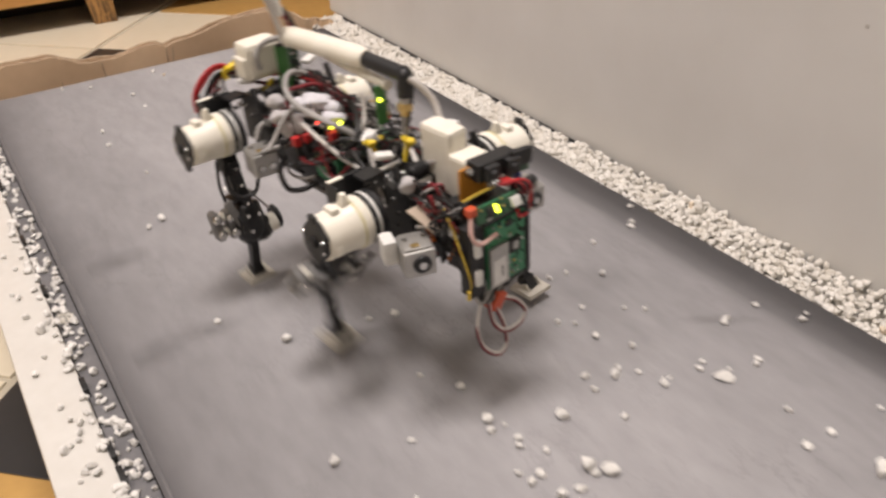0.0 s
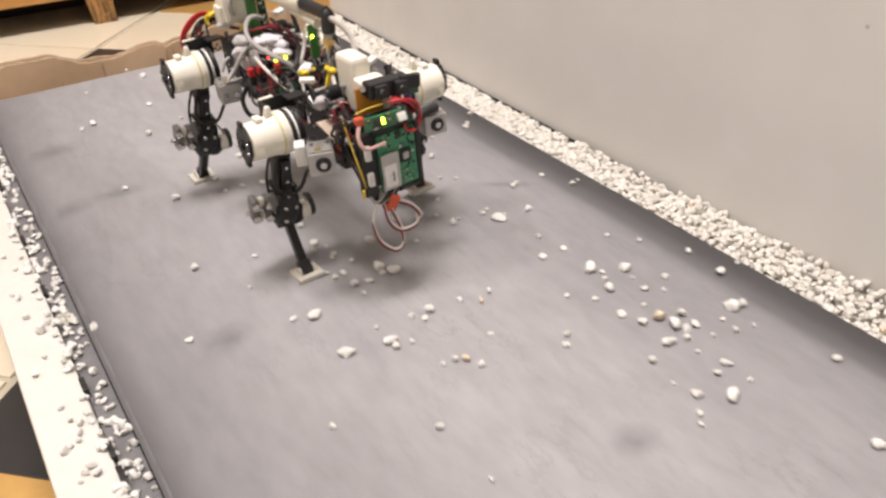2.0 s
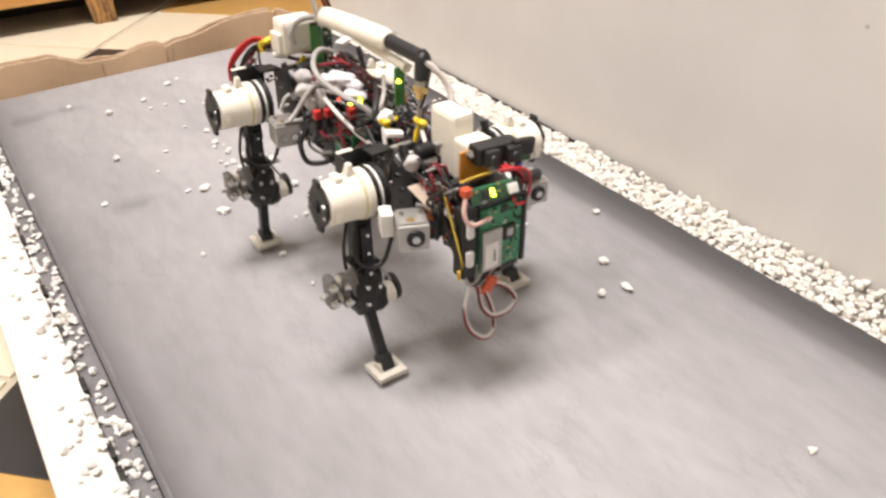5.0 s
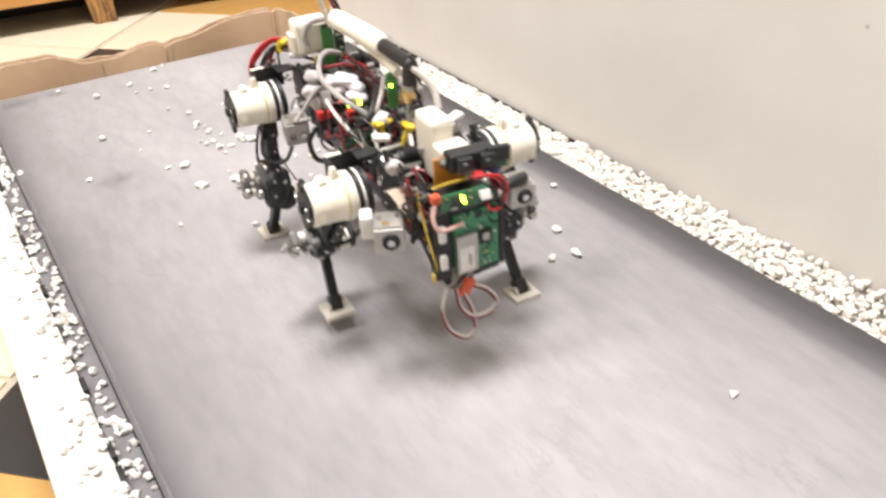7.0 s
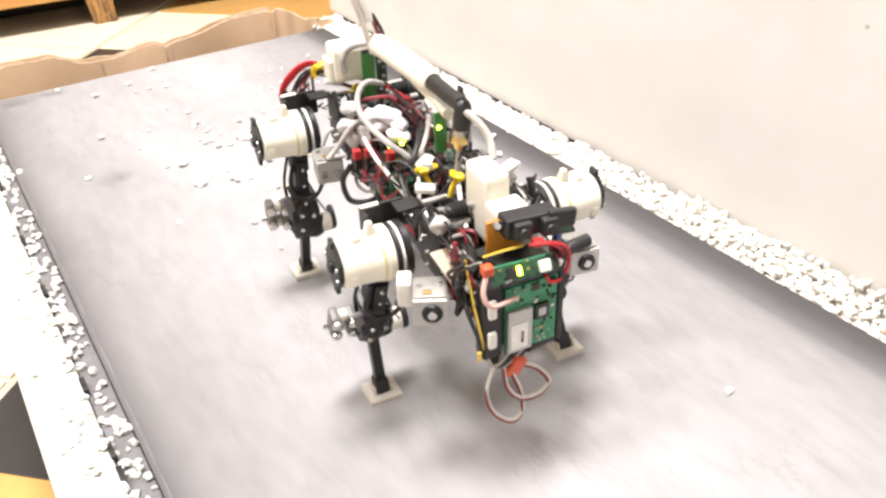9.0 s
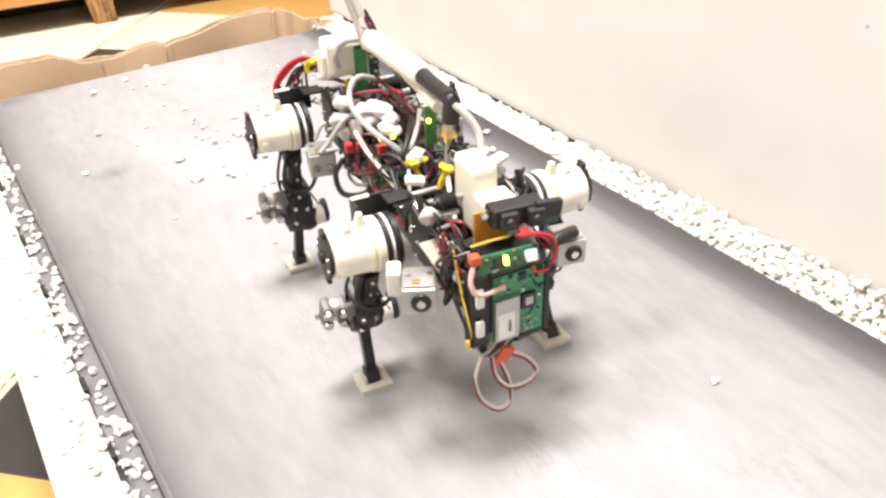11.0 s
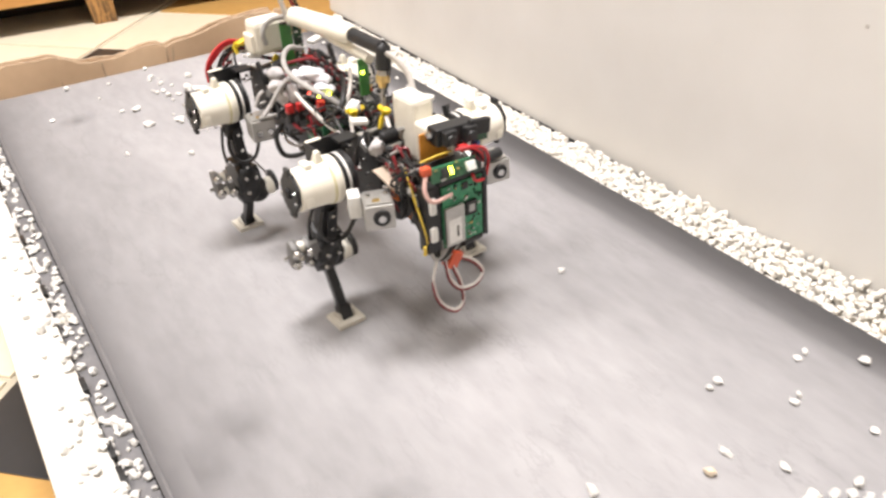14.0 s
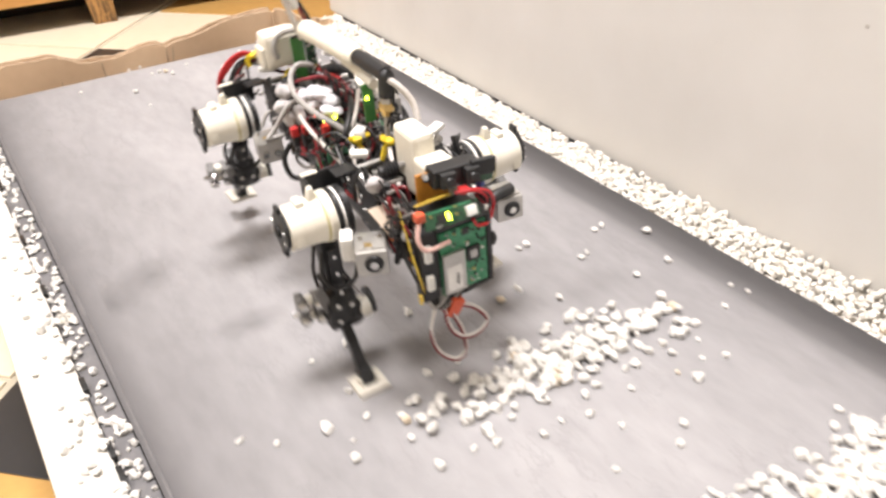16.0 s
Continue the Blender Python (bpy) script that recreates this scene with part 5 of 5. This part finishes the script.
BIG = {(0.131, 0.707), (0.138, -0.610), (0.183, -0.679), (0.184, 0.219), (0.191, -0.538), (0.219, 0.158), (0.248, -0.533), (0.260, 0.247), (0.264, 0.173), (0.267, 0.237), (0.274, 0.290), (0.317, -0.564), (0.376, -0.716), (0.383, -0.029), (0.388, 0.036), (0.392, 0.253), (0.399, 0.112), (0.402, 0.140), (0.404, 0.061), (0.406, 0.047), (0.408, 0.143), (0.411, -0.151), (0.421, -0.111), (0.429, 0.124), (0.460, 0.036), (0.486, -0.557), (0.490, 0.075)}
RIDERS = []
r = random.Random(21)
for x, y in STREWN_A + STREWN_B + STREWN_C + STREWN_D + STREWN_E + STREWN_F:
    s = r.uniform(0.0062, 0.0076) if (x, y) in BIG else r.choice((0.0028, 0.0034, 0.0040, 0.0046, 0.0052))
    me, low = PEBBLES[r.randrange(16)] if r.random() > 0.03 else PEBBLES[16]
    ob = new("pebble", me)
    flat = r.uniform(0.65, 0.95)
    ob.scale = (s * 1.08, s * r.uniform(0.82, 1.0), s * flat)
    tagged(ob, "small white pebble riding on the belt", "pebble", "pebbles on the belt")
    RIDERS.append((ob, x, y, -low * s * flat * 0.95, (r.uniform(-6, 6), r.uniform(-6, 6), r.uniform(0, 360))))
for x, y, s in ((0.184, 0.165, 0.0118), (0.243, 0.236, 0.0072)):
    me, low = PEBBLES[3]
    ob = new("pebble", me)
    ob.scale = (s, s * 0.55, s * 0.5)
    tagged(ob, "larger oblong white pebble riding on the belt", "pebble", "pebbles on the belt")
    RIDERS.append((ob, x, y, -low * s * 0.46, (0, 0, 150)))


def heap(centre, along, across, count, seed, label):
    """A ridge of stones on the belt; its own x runs along the ridge."""
    h = empty("pebble_heap")
    tagged(h, label, "pebbles")
    r = random.Random(seed)
    for k in range(count):
        a, b = r.gauss(0, 0.42), r.gauss(0, 0.45)
        pebble(along * max(-1.1, min(1.1, a * 1.2)), across * b * 1.1, 0.0035 if r.random() < 0.25 and abs(b) < 0.5 else 0, r.uniform(0.0034, 0.0068), r, h, r.random() < 0.02, 25)
    RIDERS.append((h, centre[0], centre[1], 0.0, (0, 0, -4)))


heap((0.303, -0.646), 0.108, 0.029, 298, 8, "loose ridge of white pebbles lying across the belt")
heap((0.390, -0.834), 0.085, 0.034, 298, 9, "second loose ridge of white pebbles on the belt")

# dark scuffs on the belt
for x, y, sx, sy, turn in ((0.117, 0.235, 1.1, 0.8, 20), (0.060, 0.515, 1.6, 0.8, 10), (0.110, 0.52, 1.2, 0.6, -10), (0.090, -0.357, 1.3, 1.2, 30), (0.056, -0.378, 1.0, 1.2, 0),
                           (0.30, -0.02, 0.9, 0.7, 0), (0.44, 0.30, 1.5, 0.3, -35), (0.075, 0.66, 1.5, 0.8, 0), (0.14, -0.47, 1.4, 0.8, 0)):
    bm = bmesh.new()
    bmesh.ops.create_circle(bm, cap_ends=True, radius=0.03, segments=24)
    ob = link("belt_scuff", bm, SCUFF)
    ob.scale = (sx, sy, 1)
    tagged(ob, "dark smudged scuff mark on the grey belt", "scuff mark", "scuffs on the belt")
    RIDERS.append((ob, x, y, 0.0006, (0, 0, turn)))


# ---------------- floor tiles ----------------
def floor_tiles():
    def slab(n, a, b, mat):
        me = bpy.data.meshes.new("tile")
        bm = box((-a / 2, -b / 2, -0.008), (a / 2, b / 2, 0), 0.001)
        bm.to_mesh(me)
        bm.free()
        me.materials.append(mat)
        return me
    big = slab("tile", 0.445, 0.445, CREAM_TILE), slab("tile", 0.445, 0.445, OCHRE_TILE)
    small = slab("tile", 0.108, 0.108, BLACK_TILE)
    for u in (-0.78, -0.33):
        ob = new("tile", slab("tile", 0.445, 0.20, OCHRE_TILE))
        ob.parent = room_floor
        ob.matrix_basis = pose((u + 1.745) / math.sqrt(2), (1.745 - u) / math.sqrt(2), FLOOR_Z + 0.0015, 0, 0, -45)
    for i in range(-6, 8):
        for j in range(-6, 8):
            u, v = -0.555 + 0.459 * i + 0.2245, 0.503 + 0.452 * j - 0.2245
            x, y = (u + v) / math.sqrt(2), (v - u) / math.sqrt(2)
            if not (-1.2 < x < 2.2 and -0.6 < y < 2.9):
                continue
            ob = new("tile", big[1 if (i, j) in ((0, 0), (1, 1), (0, 4), (-2, 5), (2, -1)) else 0])
            ob.parent = room_floor
            ob.matrix_basis = pose(x, y, FLOOR_Z, 0, 0, -45)
            u, v = u - 0.17, v + 0.17
            x, y = (u + v) / math.sqrt(2), (v - u) / math.sqrt(2)
            ob = new("tile", small)
            ob.parent = room_floor
            ob.matrix_basis = pose(x, y, FLOOR_Z + 0.0015, 0, 0, -45)


floor_tiles()


# ---------------- what moves ----------------
FEET = {
    (-1, "F"): ((0, -0.0641, -0.0226, 0.0125), (0.2, -0.0616, -0.0894, -0.0006), (0.5, -0.0655, -0.0427, -0.0008), (1, -0.0583, -0.0443, -0.0025), (1.5, -0.0593, -0.0375, -0.0020), (2, -0.0671, -0.0720, 0.0028), (2.2, -0.0611, -0.0386, 0.0036), (2.5, -0.0695, -0.0890, 0.0156), (2.8, -0.0731, -0.0295, 0.0078), (3, -0.0768, -0.0593, -0.0004), (3.2, -0.0754, -0.0089, 0.0145), (3.5, -0.0616, -0.0844, -0.0017), (4, -0.0621, -0.0535, -0.0050), (4.6, -0.0613, -0.0320, -0.0027), (4.8, -0.0676, -0.0612, 0.0106), (5, -0.0638, -0.0916, -0.0004), (5.6, -0.0618, -0.0361, -0.0013), (5.8, -0.0678, -0.0606, 0.0112), (6, -0.0634, -0.0907, -0.0004), (6.5, -0.0614, -0.0532, 0.0021), (7, -0.0750, -0.0406, 0.0199), (7.2, -0.0649, -0.0936, 0.0045), (7.5, -0.0669, -0.0548, 0.0013), (8, -0.0658, -0.0463, 0.0025), (9, -0.0652, -0.0458, 0.0016), (12.5, -0.0670, -0.0433, 0.0021), (13, -0.0709, -0.0440, 0.0062), (13.5, -0.0675, -0.0596, 0.0027), (13.8, -0.0726, -0.0135, 0.0140), (14, -0.0594, -0.0550, 0.0028), (14.5, -0.0625, -0.0363, -0.0008), (15, -0.0650, -0.0611, 0.0073), (15.3, -0.0643, -0.0451, 0.0046), (15.5, -0.0671, -0.0223, 0.0024), (16, -0.0626, -0.0943, 0.0043)),
    (-1, "R"): ((0, -0.0590, 0.1071, 0.0032), (0.2, -0.0640, 0.1534, 0.0027), (0.5, -0.0608, 0.1357, 0.0007), (1, -0.0680, 0.1355, -0.0026), (1.5, -0.0647, 0.1481, -0.0007), (2, -0.0752, 0.1517, 0.0109), (2.2, -0.0815, 0.1547, 0.0240), (2.5, -0.0791, 0.1507, 0.0092), (2.8, -0.0771, 0.1345, 0.0037), (3, -0.0725, 0.1691, 0.0158), (3.2, -0.0646, 0.1087, 0.0005), (3.5, -0.0489, 0.1771, 0.0156), (4, -0.0565, 0.1417, -0.0058), (4.4, -0.0571, 0.1576, -0.0109), (4.6, -0.0586, 0.1383, 0.0029), (4.8, -0.0604, 0.1082, -0.0072), (5.4, -0.0602, 0.1538, -0.0056), (5.6, -0.0614, 0.1392, 0.0077), (5.8, -0.0627, 0.1092, -0.0029), (6.5, -0.0682, 0.1581, 0.0046), (7, -0.0785, 0.1132, 0.0084), (7.2, -0.0765, 0.1412, 0.0069), (7.5, -0.0630, 0.1459, 0.0054), (8, -0.0694, 0.1212, 0.0002), (9, -0.0692, 0.1213, 0.0001), (12.5, -0.0704, 0.1238, 0.0010), (13, -0.0740, 0.1255, 0.0048), (13.5, -0.0547, 0.1539, 0.0061), (14, -0.0592, 0.1276, 0.0082), (14.5, -0.0597, 0.1220, 0.0057), (15, -0.0800, 0.1453, 0.0070), (15.3, -0.0858, 0.1645, 0.0056), (15.5, -0.0693, 0.1288, 0.0046), (16, -0.0576, 0.1890, 0.0215)),
    (1, "F"): ((0, 0.0863, -0.0762, 0.0035), (0.5, 0.0765, -0.0338, 0.0057), (1, 0.0818, -0.0529, 0.0026), (1.5, 0.0806, -0.0413, -0.0022), (2.2, 0.0843, -0.0151, 0.0117), (2.5, 0.0875, -0.0258, 0.0109), (2.8, 0.0879, -0.0595, -0.0058), (3, 0.0746, -0.0389, 0.0005), (3.2, 0.0783, -0.0560, -0.0048), (3.5, 0.0805, -0.0403, 0.0057), (4, 0.0780, -0.0687, 0.0002), (6.5, 0.0810, -0.0430, 0.0048), (7, 0.0693, -0.0812, 0.0031), (7.5, 0.0717, -0.0573, 0.0038), (8, 0.0726, -0.0642, 0.0008), (9, 0.0732, -0.0630, 0.0007), (12.5, 0.0689, -0.0601, 0.0014), (13, 0.0666, -0.0638, 0.0024), (13.5, 0.0701, -0.0722, 0.0064), (13.8, 0.0697, -0.0682, 0.0036), (14, 0.0722, -0.0426, 0.0066), (14.5, 0.0650, -0.0924, 0.0044), (15, 0.0879, -0.0406, 0.0010), (15.5, 0.0750, -0.0800, 0.0046), (16, 0.0763, -0.0300, 0.0136)),
    (1, "R"): ((0, 0.0851, 0.0951, 0.0077), (0.2, 0.0796, 0.0643, 0.0019), (0.5, 0.0753, 0.1021, -0.0011), (1, 0.0783, 0.1175, 0.0036), (1.5, 0.0742, 0.1199, 0.0026), (2, 0.0760, 0.1375, 0.0070), (2.5, 0.0741, 0.0912, 0.0160), (3, 0.0624, 0.1333, -0.0061), (3.5, 0.0796, 0.0857, -0.0072), (4, 0.0817, 0.1098, -0.0115), (6.5, 0.0759, 0.1171, 0.0031), (7, 0.0699, 0.1385, 0.0058), (7.5, 0.0733, 0.0969, 0.0005), (8, 0.0695, 0.1089, -0.0011), (9, 0.0694, 0.1091, -0.0009), (12.5, 0.0670, 0.1146, -0.0014), (13, 0.0664, 0.1214, 0.0003), (13.5, 0.0748, 0.1364, 0.0010), (14, 0.0772, 0.0923, 0.0101), (14.5, 0.0758, 0.1172, -0.0000), (15, 0.0684, 0.0898, 0.0011), (15.5, 0.0642, 0.1295, -0.0021), (16, 0.0698, 0.0754, 0.0057)),
}


def leg_rows(sx, key):
    """Poses of thigh, shin and foot plate that set the foot at each place of FEET, in the robot's space."""
    hip = Vector((sx * HIP_X, HIP_Y[key], HIP_Z + (0.0 if key == "F" else 0.006)))
    thigh, shin, sole = [], [], []
    for t, x, y, z in FEET[sx, key]:
        foot = Vector((x, y, z + 0.002))
        d = foot - hip
        n = min(d.length, UPPER + LOWER - 0.0006)
        d.normalize()
        ahead = Vector((0, -1, 0))
        bend = (ahead - d * ahead.dot(d)).normalized() * (1 if key == "R" else -1)
        a = (UPPER ** 2 - LOWER ** 2 + n * n) / (2 * n)
        knee = hip + d * a + bend * math.sqrt(max(0.0, UPPER ** 2 - a * a))
        end = hip + d * n

        def along(a, b):
            down = (b - a).normalized()
            side = (Vector((1, 0, 0)) - down * down.x).normalized()
            m = Matrix((side, (-down).cross(side), -down)).transposed().to_4x4()
            return Matrix.Translation(a) @ m
        low = along(knee, end)
        thigh.append((t, along(hip, knee)))
        shin.append((t, low))
        sole.append((t, low.inverted() @ Matrix.Translation(end - Vector((0, 0, 0.002)))))
    return thigh, shin, sole


def motions():
    walk(robot, [
        (0, pose(0.2443, 0.4706, 0.0005, -1.0, -1.7, 8.4)),
        (0.5, pose(0.2659, 0.4505, -0.0005, -0.4, 0.8, 2.3)),
        (1, pose(0.2596, 0.5169, 0.0022, 0.0, 0.3, 0.5)),
        (1.5, pose(0.2602, 0.5738, 0.0018, -0.4, -0.1, 0.7)),
        (2, pose(0.2710, 0.6160, -0.0021, -2.0, -2.3, 1.4)),
        (2.5, pose(0.2707, 0.5728, -0.0026, -1.3, -2.3, -6.0)),
        (3, pose(0.2600, 0.4848, 0.0040, -0.0, -2.7, -8.6)),
        (3.5, pose(0.2526, 0.4175, -0.0001, -1.3, 0.1, 5.7)),
        (4, pose(0.2569, 0.4335, 0.0030, 0.3, 2.1, 3.6)),
        (6.5, pose(0.2609, 0.5374, -0.0028, -0.7, 0.0, 0.3)),
        (7, pose(0.2762, 0.5020, -0.0054, -0.1, -1.8, -5.4)),
        (7.5, pose(0.2668, 0.4474, -0.0035, -1.3, 1.2, -4.0)),
        (8, pose(0.2578, 0.4173, -0.0008, 0.7, -0.6, -8.2)),
        (8.5, pose(0.2576, 0.4169, -0.0007, 0.5, -0.5, -8.3)),
        (9, pose(0.2576, 0.4169, -0.0007, 0.5, -0.5, -8.3)),
        (9.4, pose(0.2576, 0.4169, -0.0007, 0.5, -0.5, -8.3)),
        (10.4, pose(0.2576, 0.4209, -0.0007, 0.5, -0.5, -8.3)),
        (11.5, pose(0.2578, 0.4415, -0.0006, 0.4, -0.5, -8.3)),
        (12, pose(0.2578, 0.4609, -0.0010, 0.3, -0.4, -8.5)),
        (12.5, pose(0.2577, 0.4845, -0.0013, 0.4, -0.5, -8.4)),
        (13, pose(0.2616, 0.5160, -0.0037, 0.5, -1.6, -8.6)),
        (13.5, pose(0.2529, 0.5285, -0.0054, -0.8, 1.6, -1.5)),
        (14, pose(0.2611, 0.5267, -0.0039, -1.8, -0.3, 2.9)),
        (14.5, pose(0.2737, 0.4943, -0.0012, -2.2, 0.5, 0.5)),
        (15, pose(0.2668, 0.4991, -0.0043, 0.2, -2.2, -8.3)),
        (15.5, pose(0.2603, 0.5078, -0.0041, -0.9, 1.2, -11.7)),
        (16, pose(0.2501, 0.4835, -0.0019, -0.7, -2.9, -2.9)),
    ])
    for at, parts in LEGS.items():
        for ob, rows in zip(parts, leg_rows(*at)):
            walk(ob, rows)
    for ob, x, y, z, turn in RIDERS:
        walk(ob, belt_rows(x, y, z, turn))


motions()
